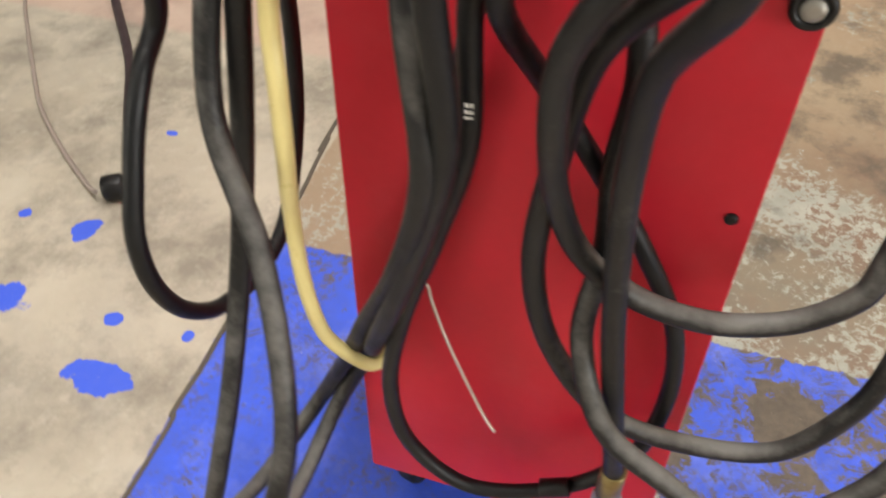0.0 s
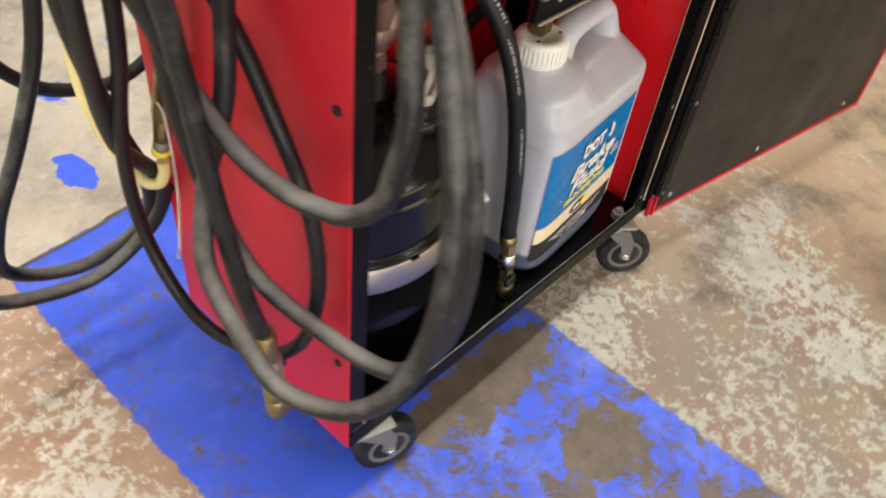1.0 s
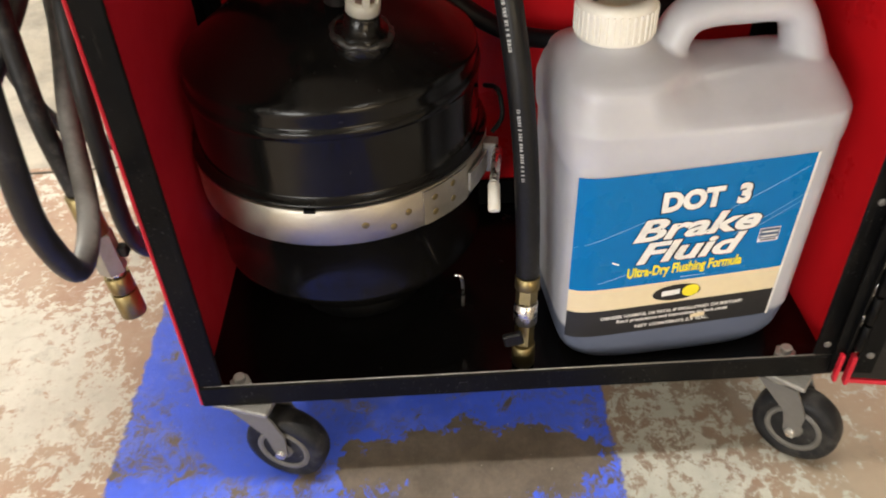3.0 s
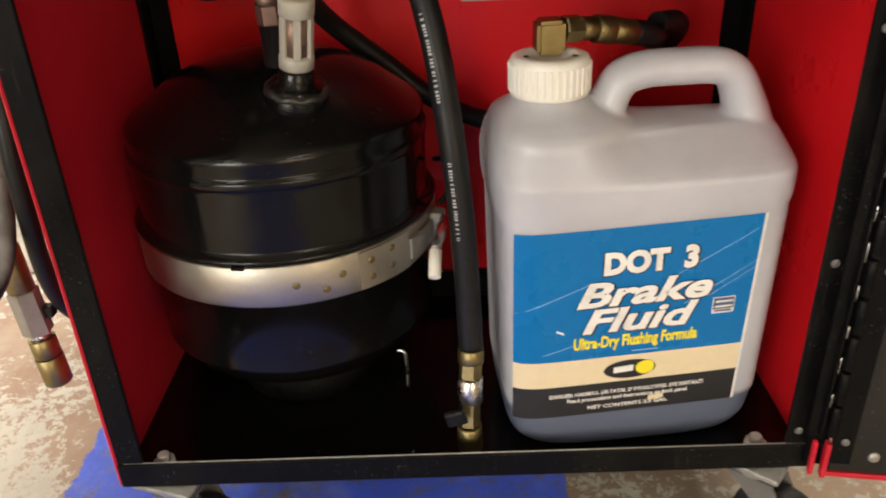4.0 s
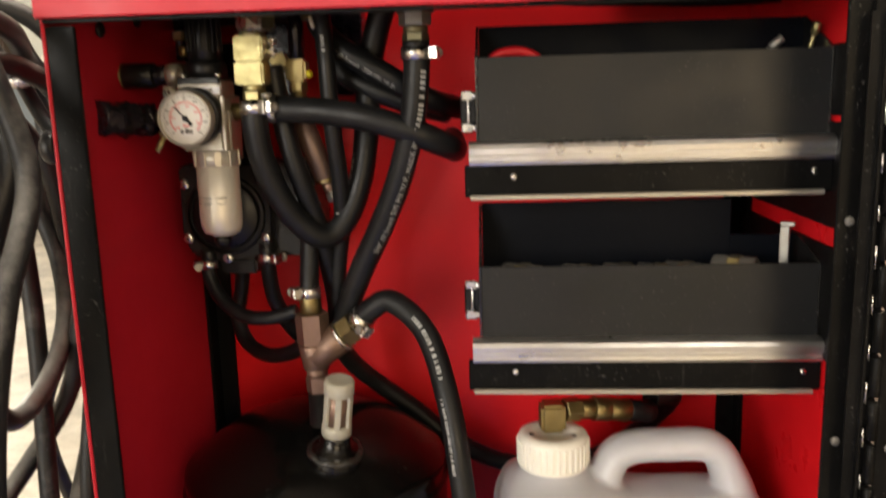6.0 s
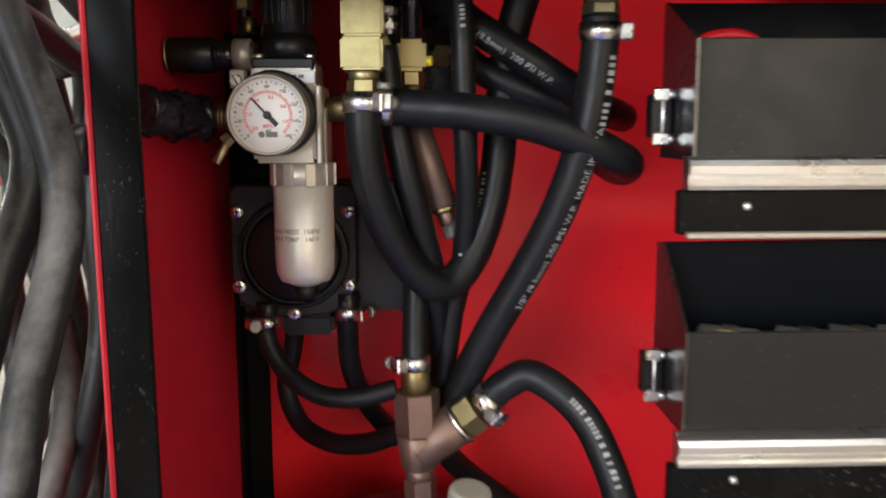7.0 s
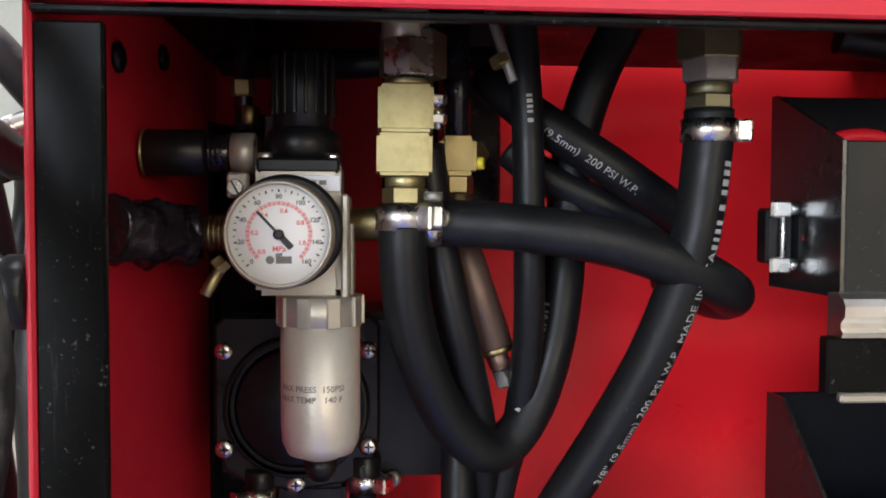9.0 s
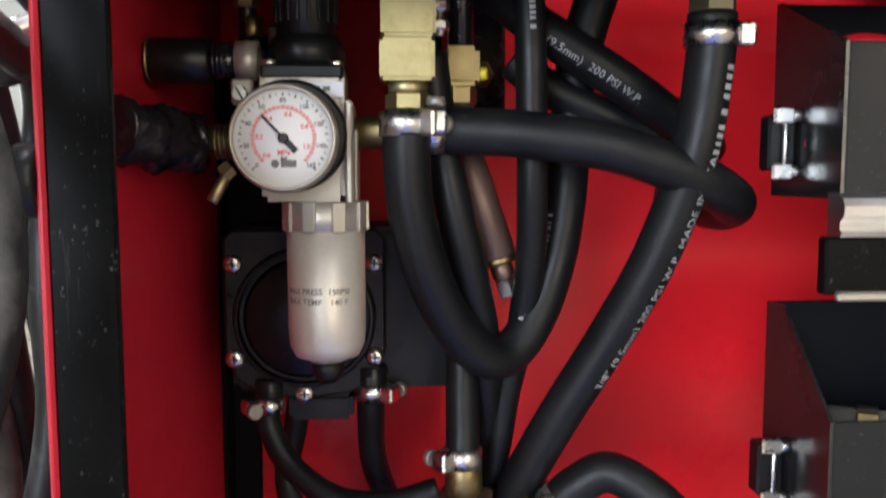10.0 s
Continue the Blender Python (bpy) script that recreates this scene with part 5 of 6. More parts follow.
part("bulkhead_ring", hexnut((0.003, 0.004, 0.004), (0.003, 0.004, -0.0120), 0.0122), DULLBRASS, col)
part("riser", rod((0, 0, 0), (0, 0, 0.016), 0.0085, 16), GREYMETAL, col)
bm = hexnut((0, 0, 0.0), (0, 0, -0.0130), 0.0098)
bm.transform(pose(0.001, -0.002, 0, 0, 0, 30))
part("steel_nut", bm, STEEL, col)
part("upper_neck", rod((0.001, 0, -0.0135), (0.001, 0, -0.016), 0.0088, 20), BRASS, col)
bm = box(-0.0096, 0.0096, -0.0096, 0.0096, -0.0325, -0.016, 0.0012, 2)
part("upper_block", bm, NEWBRASS, col)
part("lower_block", box(-0.0101, 0.0092, -0.0096, 0.0096, -0.0475, -0.0328, 0.0012, 2), NEWBRASS, col)
part("lower_neck", rod((0, 0, -0.0475), (0, 0, -0.0515), 0.0072, 20), NEWBRASS, col)
part("brass_nut", hexnut((0, 0, -0.0515), (0, 0, -0.0575), 0.0082), NEWBRASS, col)
clamp_on((-0.001, 0, -0.0578), (-0.001, 0, -0.0668), 0.0088, parent=col, screw_dir=(1, -0.75, 0))
part("side_bolt", rod((0.012, 0.006, -0.018), (0.012, 0.006, -0.03), 0.0016, 8), STEEL, col)
for z in (-0.0175, -0.0245):
    part("bolt_nut", hexnut((0.012, 0.006, z), (0.012, 0.006, z - 0.0035), 0.0036), STEEL, col)

# right-hand bulkhead
rb = thing("bulkhead_fitting", "aged brass bulkhead fitting under the top plate", "fitting", (0.2048, 0.0745, 0.640))
part("lock_nut", hexnut((0, 0, 0.016), (0, 0, -0.006), 0.0122), DULLBRASS, rb)
part("steel_nut", hexnut((0, -0.001, -0.0035), (0, -0.001, -0.0135), 0.0104), GREYMETAL, rb)
part("thread", rod((0, 0, -0.0135), (0, 0, -0.018), 0.0080, 18), DULLBRASS, rb)
part("ferrule", hexnut((0, 0, -0.018), (0, 0, -0.0232), 0.0088), DULLBRASS, rb)

# elbow valve and bronze probe behind the manifold
ev = thing("elbow_valve", "aged brass elbow valve with a bronze probe", "valve", (0.1175, 0.112, 0.640))
part("stem", rod((0, 0, 0.016), (0, 0, -0.03), 0.0052, 16), OIL, ev)
part("elbow_body", box(-0.0072, 0.0072, -0.0072, 0.0072, -0.0455, -0.0300, 0.002, 2), BRASS, ev)
part("elbow_nut", hexnut((0, 0, -0.0455), (0, 0, -0.0525), 0.0066), BRASS, ev)
part("yellow_port", rod((0.007, -0.002, -0.0405), (0.0105, -0.003, -0.0405), 0.0025, 14), YELLOWPRINT, ev, "small yellow port")
part("lower_tube", rod((0, 0, -0.0525), (0.001, 0, -0.078), 0.0055, 16), BRASS, ev)
part("probe", rod((0.001, 0.0, -0.072), (0.0155, 0.002, -0.114), 0.0080, 20), DULLBRONZE, ev, "brown bronze probe")
part("probe_ring", rod((0.0155, 0.002, -0.114), (0.0162, 0.002, -0.1165), 0.0082, 20), BRASS, ev)
part("probe_neck", rod((0.0162, 0.002, -0.1165), (0.0185, 0.002, -0.1225), 0.0046, 14), BRONZE, ev)
part("probe_tip", hexnut((0.0185, 0.002, -0.1225), (0.0212, 0.002, -0.1300), 0.0048), STEEL, ev)
ev2 = thing("side_elbow", "small brass side elbow under the top plate", "fitting", (0.033, 0.118, 0.640), "small fittings")
part("body", rod((0, 0, 0.016), (0, 0, -0.028), 0.0036, 14), OIL, ev2)
part("hex", hexnut((0, 0, -0.008), (0, 0, -0.0145), 0.0052), NEWBRASS, ev2)
part("ferrule", rod((0.002, 0, -0.018), (0.002, 0, -0.026), 0.0042, 14), BRASS, ev2)
part("block", box(-0.007, 0.007, -0.006, 0.006, -0.047, -0.030, 0.0015, 1), DULLBRONZE, ev2)
bk = thing("panel_bolt", "small zinc bolt hanging under the top plate", "bolt", (0.131, 0.09, 0.640), "small fittings")
part("shank", rod((-0.004, 0.002, 0.016), (0.005, -0.002, -0.012), 0.0020, 10), GREYMETAL, bk)
part("nut", hexnut((-0.0005, 0, -0.002), (0.001, -0.0005, -0.006), 0.0042), BRASS, bk)
# clutter of dark hoses along the underside of the top
for nm, pts, r_ in (("ceiling_hose", [(0.268, 0.10, 0.6500), (0.30, 0.095, 0.6440), (0.345, 0.092, 0.6420), (0.40, 0.10, 0.6410), (0.445, 0.12, 0.6440)], 0.0065), ("ceiling_hose", [(0.02, 0.15, 0.6450), (0.06, 0.13, 0.6410), (0.10, 0.125, 0.6420), (0.135, 0.14, 0.6460)], 0.006)):
    hose(nm, "black rubber hose slung under the top plate", pts, r_, group="hoses under the top")
for x, y, z, w in ((0.10, 0.10, 0.612, 0.012), (0.135, 0.165, 0.600, 0.014)):
    v = thing("valve_block", "dark oily valve block under the top plate", "valve", (x, y + 0.05, 0.640), "valve blocks")
    part("body", box(-w, w, -0.012, 0.012, -0.055, 0.016, 0.002, 1), OIL, v)
    part("port", rod((0, -0.013, -0.03), (0, -0.022, -0.03), 0.007, 6, smooth=False), BRASS, v)

# ---------------------------------------------------------------- the jug
jug = thing("fluid_jug", "white plastic brake fluid jug with a blue label", "jug", (0.3450, 0.0795, BASE), rz=5.4)
HW, HD = 0.0890, 0.0570


def jug_ring(z, w, d, e=5.0, cx=0.0, cy=0.0, n=180, dr=None):
    """One level of the bottle: a squared oval, evenly divided."""
    fine = []
    for k in range(720):
        a = 2 * math.pi * k / 720
        c, s = math.cos(a), math.sin(a)
        x = cx + w * math.copysign(abs(c) ** (2 / e), c)
        f = min(max((x + 0.046) / 0.052, 0.0), 1.0)
        f = f * f * (3 - 2 * f)
        dd = d + ((dr if dr is not None else d) - d) * f
        fine.append(Vector((x, cy + dd * math.copysign(abs(s) ** (2 / e), s), z)))
    far = [0.0]
    for p, q in zip(fine, fine[1:] + fine[:1]):
        far.append(far[-1] + (q - p).length)
    out, i = [], 0
    for k in range(n):
        want = far[-1] * k / n
        while far[i + 1] <= want:
            i += 1
        out.append(fine[i].lerp(fine[(i + 1) % 720], (want - far[i]) / (far[i + 1] - far[i])))
    return out


def loft(rings, into=None):
    bm = bmesh.new()
    vs = [[bm.verts.new(p) for p in r] for r in rings]
    n = len(vs[0])
    for a, b in zip(vs, vs[1:]):
        for k in range(n):
            bm.faces.new((a[k], a[(k + 1) % n], b[(k + 1) % n], b[k])).smooth = True
    bm.faces.new(vs[0][::-1])
    bm.faces.new(vs[-1])
    return add(into, bm)


LABEL_Z0, LABEL_Z1 = 0.0170, 0.1562
LZ = 0.0137
rows = [(0.0, 0.074, 0.0500, 4, 0, 0), (0.0015, 0.079, 0.0532, 4.5, 0, 0), (0.006, 0.0825, 0.0552, 5, 0, 0), (0.014, 0.0850, 0.0562, 6, 0, 0), (0.030, 0.0865, 0.0562, 7, 0, 0), (0.0355, 0.0872, 0.0562, 8, 0, 0),
        (0.10, HW - 0.0005, 0.0568, 8, 0, 0), (0.1695, HW + 0.0008, 0.0570, 8, 0, 0), (0.1720, 0.0908, 0.0576, 7, -0.0008, 0), (0.1770, 0.0922, 0.0586, 6.5, -0.0003, 0), (0.1850, 0.0931, 0.0592, 6, 0.0000, 0), (0.1925, 0.0935, 0.0592, 5.6, 0.0002, 0)]
# shoulders: the neck side stands full, the handle side is pinched in
tops = [(0.1950, -0.0938, 0.0938, 0.0592, 0.0590, 5.6), (0.1966, -0.0937, 0.0935, 0.0588, 0.0578, 5.6), (0.2000, -0.0934, 0.0928, 0.0575, 0.0520, 5.4), (0.2050, -0.0927, 0.0914, 0.0552, 0.0420, 5.2), (0.2100, -0.0918, 0.0896, 0.0530, 0.0320, 5),
        (0.2135, -0.0908, 0.0872, 0.0515, 0.0250, 4.8), (0.2155, -0.0902, 0.0845, 0.0506, 0.0205, 4.4), (0.2165, -0.0898, 0.0300, 0.0500, 0.0200, 4), (0.2185, -0.0892, 0.0000, 0.0488, 0.0240, 3.8), (0.2225, -0.0875, -0.0090, 0.0450, 0.0260, 3.5), (0.2265, -0.0848, -0.0180, 0.0385, 0.0270, 3), (0.2300, -0.0815, -0.0260, 0.0310, 0.0280, 2.5),
        (0.2335, -0.0785, -0.0290, 0.0250, 0.0250, 2.1), (0.2365, -0.0762, -0.0310, 0.0224, 0.0224, 2), (0.2440, -0.0755, -0.0317, 0.0218, 0.0218, 2)]
rings = [jug_ring(*r) for r in rows] + [jug_ring(z, (hi - lo) / 2, d, e, (hi + lo) / 2, 0, dr=dr) for z, lo, hi, d, dr, e in tops]


def horn(line, radii, wide=1.0, seg=28, into=None):
    """A tube whose radius changes along the line."""
    bm = bmesh.new()
    rings_ = []
    for p, r, (t, side, up) in zip(line, radii, frames_along(line)):
        n1 = Vector((0, 1, 0))
        n2 = t.cross(n1).normalized()
        rings_.append([bm.verts.new(p + n1 * r * wide * math.cos(2 * math.pi * k / seg) + n2 * r * math.sin(2 * math.pi * k / seg)) for k in range(seg)])
    for a, b in zip(rings_, rings_[1:]):
        for k in range(seg):
            bm.faces.new((a[k], a[(k + 1) % seg], b[(k + 1) % seg], b[k]))
    bm.faces.new(rings_[0][::-1])
    bm.faces.new(rings_[-1])
    bmesh.ops.recalc_face_normals(bm, faces=bm.faces[:])
    return add(into, bm)


# bottle and hollow handle are moulded in one piece
HANDLE = [(-0.0200, 0.198, 0.0190), (-0.0185, 0.215, 0.0140), (-0.0160, 0.2295, 0.0118), (-0.0085, 0.2425, 0.0112), (0.006, 0.2472, 0.0112), (0.028, 0.2475, 0.0112), (0.050, 0.2468, 0.0112), (0.0620, 0.2410, 0.0116), (0.0690, 0.2280, 0.0126), (0.0745, 0.2110, 0.0150), (0.0750, 0.195, 0.0180)]
hl = curve([(x, 0, z) for x, z, r in HANDLE], 8)
hr = [p.x for p in curve([(r, 0, 0) for x, z, r in HANDLE], 8)]
body_bm = loft(rings)
bmesh.ops.recalc_face_normals(body_bm, faces=body_bm.faces[:])
bottle = part("bottle", horn(hl, hr, 1.30, into=body_bm), JUG, jug, "milky translucent plastic bottle with a moulded handle")
blend = bottle.modifiers.new("blend", "REMESH")
blend.mode, blend.voxel_size, blend.use_smooth_shade = "VOXEL", 0.0016, True
ease = bottle.modifiers.new("ease", "SMOOTH")
ease.factor, ease.iterations = 0.5, 6
# cap with ribs
CX = -0.0535
cap = part("cap", turned([(0.0210, 0.2370), (0.0240, 0.2372), (0.0244, 0.2385), (0.0244, 0.2565), (0.0234, 0.2592), (0.0205, 0.2604), (0.0135, 0.2604), (0.0130, 0.2590), (0.0001, 0.2590)], 48, pose(CX, 0, 0)), WHITEPLASTIC, jug, "ribbed cream screw cap")
rib = box(-0.0007, 0.0007, -0.0009, 0.0009, 0.2395, 0.2560, 0.0003, 1)
rib_mesh = None
for k in range(36):
    a = 2 * math.pi * k / 36
    if rib_mesh is None:
        ob = part("rib", rib, WHITEPLASTIC, cap)
        rib_mesh = ob.data
    else:
        ob = new("rib", rib_mesh)
        ob.parent = cap
    ob.matrix_parent_inverse = Matrix.Identity(4)
    ob.matrix_basis = pose(CX + 0.0246 * math.cos(a), 0.0246 * math.sin(a), 0, 0, 0, math.degrees(a))
for a in (200, 320):
    a = math.radians(a)
    part("vent_hole", turned([(0.0018, 0.2611), (0.0018, 0.2614)], 10, pose(CX + 0.0165 * math.cos(a), 0.0165 * math.sin(a), 0)), BLACKPRINT, jug)
el = part("suction_elbow", box(-0.0085, 0.0085, -0.0085, 0.0085, 0.2600, 0.2800, 0.0022, 2), BRASS, jug, "aged brass suction elbow")
el.matrix_basis = pose(CX, 0.004, 0, 0, 0, 0)
bm = hexnut((0.0085, 0.002, 0.2730), (0.0200, 0.006, 0.2720), 0.0084)
rod((0.0200, 0.006, 0.2720), (0.0300, 0.0095, 0.2705), 0.0072, 16, bm)
rod((0.0300, 0.0095, 0.2705), (0.0420, 0.0135, 0.2680), 0.0086, 18, bm)
rod((0.0420, 0.0135, 0.2680), (0.0580, 0.0190, 0.2645), 0.0080, 18, bm)
part("barb_fitting", bm, BRASS, el)
part("hose_end", sweep(curve([(0.058, 0.019, 0.2645), (0.066, 0.022, 0.2625), (0.074, 0.028, 0.2585), (0.0785, 0.040, 0.2550)], 6), 0.0078, 16), RUBBER, el)

# the label wraps the flat front


def on_jug(u, z, lift):
    z = z + LZ + 0.024 * u
    f = min(max(z / 0.18, 0.0), 1.0)
    w, d = 0.0872 + (HW + 0.0008 - 0.0872) * f, 0.0562 + 0.0008 * f
    e = 8.0
    u *= 1 - 0.07 * (1 - f) if u > 0 else 1.0
    y = -d * max(0.0, 1 - abs(u / (w + 0.002)) ** e) ** (1 / e)
    return Vector((u, y - lift, z))


def label_patch(u0, u1, zs, lift, n=30, top=None):
    bm = bmesh.new()
    rows_ = []
    for z in zs:
        rows_.append([bm.verts.new(on_jug(u0 + (u1 - u0) * k / n, z, lift)) for k in range(n + 1)])
    for a, b in zip(rows_, rows_[1:]):
        for k in range(n):
            bm.faces.new((a[k], a[k + 1], b[k + 1], b[k])).smooth = True
    return bm


LU0, LU1 = -0.0845, 0.0680
Z0, Z1, Z2, Z3 = LABEL_Z0, 0.0420, 0.0625, LABEL_Z1
lab = part("label", label_patch(LU0, LU1, [Z2 + (Z3 - Z2) * k / 6 for k in range(7)], 0.0006), BLUELABEL, jug, "blue paper label with white lettering")
part("cream_panel", label_patch(LU0, LU1, [Z1, (Z1 + Z2) / 2, Z2], 0.0006), CREAM, lab, "cream band with a yellow mark")
part("black_panel", label_patch(LU0, LU1, [Z0, (Z0 + Z1) / 2, Z1], 0.0006), BLACKPRINT, lab)
part("white_edge", label_patch(LU1, LU1 + 0.0018, [Z0 + (Z3 - Z0) * k / 6 for k in range(7)], 0.0008, 2), WHITEPRINT, lab)


def label_text(text, size, u, z, wide, mat, bold=0.0, shear=0.0, lift=0.0012, name="lettering"):
    bm = letters(text, size, bold, shear, "LEFT")
    lo, hi = min(v.co.x for v in bm.verts), max(v.co.x for v in bm.verts)
    for v in bm.verts:
        x = ((v.co.x - lo) / (hi - lo) - 0.5) * wide
        v.co = on_jug(u - 0.006 + x, z + v.co.y, lift)
    part(name, bm, mat, lab)


def backed_text(text, size, u, z, wide, bold, shear):
    label_text(text, size, u + 0.0005, z - 0.0006, wide + 0.0022, BLACKPRINT, bold + 0.0006, shear, 0.0013, "lettering_outline")
    label_text(text, size, u, z, wide, WHITEPRINT, bold, shear, 0.0019)


backed_text("DOT  3", 0.0200, 0.0055, 0.1258, 0.0590, 0.0012, 0.0)
backed_text("Brake", 0.0240, 0.0035, 0.1030, 0.0870, 0.0008, 0.28)
backed_text("Fluid", 0.0240, 0.0018, 0.0836, 0.0750, 0.0008, 0.28)
label_text("Ultra-Dry Flushing Formula", 0.0118, 0.0005, 0.0712, 0.0820, YELLOWPRINT, 0.00045)


def label_bar(u0, u1, z0, z1, mat, lift=0.0010, name="printed_bar", slope=0.0):
    u0, u1 = u0 - 0.006, u1 - 0.006
    bm = label_patch(u0, u1, [z0, z1], lift, 6)
    for v in bm.verts:
        v.co.z += slope * (v.co.x - u0)
    part(name, bm, mat, lab)


# warnings on the black panel
label_text("DANGER: HARMFUL OR FATAL IF SWALLOWED. EYE IRRITANT!", 0.0042, -0.002, 0.0332, 0.106, WHITEPRINT, 0.00012, 0.0, 0.0012)
label_text("Read precautions and instructions on back panel.", 0.0042, -0.001, 0.0285, 0.084, WHITEPRINT, 0.00012, 0.0, 0.0012)
label_text("NET CONTENTS 2.5 GAL.", 0.0040, -0.001, 0.0215, 0.056, WHITEPRINT, 0.00012, 0.0, 0.0012)
label_bar(-0.002, 0.016, 0.0655, 0.0662, PALEBLUE)
part("grade_mark", label_patch(0.0430, 0.0580, [0.0880, 0.1000], 0.0010, 4), STICKER, lab)
part("grade_field", label_patch(0.0436, 0.0574, [0.0912, 0.0994], 0.0012, 4), SLATE, lab)
for z, tone in ((0.0894, GREYPRINT), (0.0925, WHITEPRINT), (0.0962, WHITEPRINT)):
    label_bar(0.0508, 0.0622, z, z + 0.0014, tone, 0.0015)
for u0, z0, l, s in ((0.02, 0.118, 0.058, 0.55), (0.03, 0.098, 0.048, 0.60), (-0.078, 0.1000, 0.050, 0.40), (0.045, 0.1020, 0.033, 0.62), (-0.06, 0.068, 0.03, 0.3)):
    label_bar(u0, u0 + l, z0, z0 + 0.0005, PALEBLUE, 0.0008, "pale_streak", s)
# round maker's shapes on the cream band
bm = bmesh.new()
ring_ = [on_jug(-0.008 + 0.0175 * math.cos(2 * math.pi * k / 40), 0.0515 + 0.0073 * math.sin(2 * math.pi * k / 40), 0.0010) for k in range(40)]
bm.faces.new([bm.verts.new(p) for p in ring_])
part("maker_oval", bm, BLACKPRINT, lab)
bm = bmesh.new()
bm.faces.new([bm.verts.new(on_jug(0.0020 + 0.0064 * math.cos(2 * math.pi * k / 24), 0.0520 + 0.0054 * math.sin(2 * math.pi * k / 24), 0.0013)) for k in range(24)])
part("maker_dot", bm, YELLOWPRINT, lab)
label_bar(-0.0130, 0.0000, 0.0492, 0.0540, WHITEPRINT, 0.0013, "maker_bar", 0.06)
label_bar(-0.0520, -0.0470, 0.086, 0.0874, WHITEPRINT, 0.0011, "scratch", -0.5)
label_bar(0.0120, 0.0230, 0.0240, 0.0280, CREAM, 0.0014, "torn_patch", 0.1)
# ---------------------------------------------------------------- hoses hung on the side
SR = 0.0065
G = "hoses hung on the cart"


def side_hose(label, pts, r=SR, mat=DUSTLITRUBBER, name="air_hose"):
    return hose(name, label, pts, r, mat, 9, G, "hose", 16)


side_hose("dusty black air hose hung in a short loop", [(-0.0898, 0.0689, 0.6082), (-0.0924, 0.0842, 0.5894), (-0.0803, 0.0975, 0.5543), (-0.0735, 0.0982, 0.5125), (-0.0605, 0.0940, 0.4731), (-0.0523, 0.0801, 0.4365), (-0.0465, 0.0495, 0.4092), (-0.0401, 0.0100, 0.3972), (-0.0313, -0.0286, 0.4015), (-0.0290, -0.0530, 0.4250), (-0.0252, -0.0584, 0.4462), (-0.0185, -0.0599, 0.4803), (-0.0112, -0.0500, 0.5175), (-0.0025, -0.0407, 0.5588), (-0.0250, -0.0298, 0.6035), (-0.0466, 0.0145, 0.6214), (-0.0624, 0.0551, 0.6112)])
side_hose("dusty black air hose hung in a long loop", [(-0.0981, 0.0457, 0.6112), (-0.0864, 0.0538, 0.6018), (-0.0615, 0.0861, 0.5532), (-0.0553, 0.0988, 0.4879), (-0.0513, 0.1039, 0.4199), (-0.0464, 0.0885, 0.3538), (-0.0433, 0.0490, 0.3004), (-0.0256, -0.0045, 0.2683), (-0.0142, -0.0578, 0.2694), (-0.0091, -0.0861, 0.3153), (-0.0032, -0.0950, 0.3583), (0.0019, -0.0915, 0.4232), (0.0053, -0.0732, 0.4847), (0.0087, -0.0460, 0.5465), (-0.0110, -0.0443, 0.6214), (-0.0186, -0.0038, 0.6257), (-0.0370, 0.0437, 0.6121), (-0.0344, 0.0646, 0.5924)])
side_hose("dusty black air hose in a low front loop", [(-0.0263, 0.0853, 0.6027), (-0.0271, 0.0759, 0.5635), (-0.0289, 0.0703, 0.5241), (-0.0295, 0.0733, 0.4761), (-0.0380, 0.0701, 0.4286), (-0.0541, 0.0728, 0.3775), (-0.0766, 0.0514, 0.3346), (-0.0844, 0.0122, 0.3102), (-0.0832, -0.0246, 0.2850), (-0.0699, -0.0644, 0.2877), (-0.0595, -0.0931, 0.3185), (-0.0489, -0.1074, 0.3598), (-0.0382, -0.1100, 0.4075), (-0.0285, -0.1020, 0.4547), (-0.0202, -0.0859, 0.4997), (-0.0123, -0.0644, 0.5445), (-0.0294, -0.0453, 0.5955), (-0.0281, 0.0015, 0.6072), (-0.0229, 0.0485, 0.5946)])
h, line, o = side_hose("black rubber hose looping low against the red panel", [(-0.0733, 0.1294, 0.6064), (-0.0688, 0.1366, 0.5671), (-0.0599, 0.1386, 0.4951), (-0.0540, 0.1567, 0.4252), (-0.0548, 0.1770, 0.3560), (-0.0541, 0.1876, 0.2852), (-0.0501, 0.1765, 0.2183), (-0.0436, 0.1335, 0.1726), (-0.0302, 0.0742, 0.1781), (-0.0229, 0.0300, 0.2253), (-0.0164, 0.0159, 0.2892), (-0.0148, 0.0225, 0.3546), (-0.0170, 0.0490, 0.4127), (-0.0203, 0.0830, 0.4681), (-0.0399, 0.1104, 0.5230), (-0.0780, 0.1231, 0.5756), (-0.0844, 0.1089, 0.6073)], 0.0056, RUBBER)
dashes(h, line, 0.0056, 0.0834, 3, 0.0062, (-0.75, -0.1, 0.4), WHITEPRINT, 1.0)
cp = Vector((-0.0351, 0.0726, 0.1889)) - o
part("joint_sleeve", rod(cp + Vector((-0.002, 0.010, -0.003)), cp + Vector((0.002, -0.010, 0.003)), 0.0070, 12), PLASTIC, h, "taped black joint")

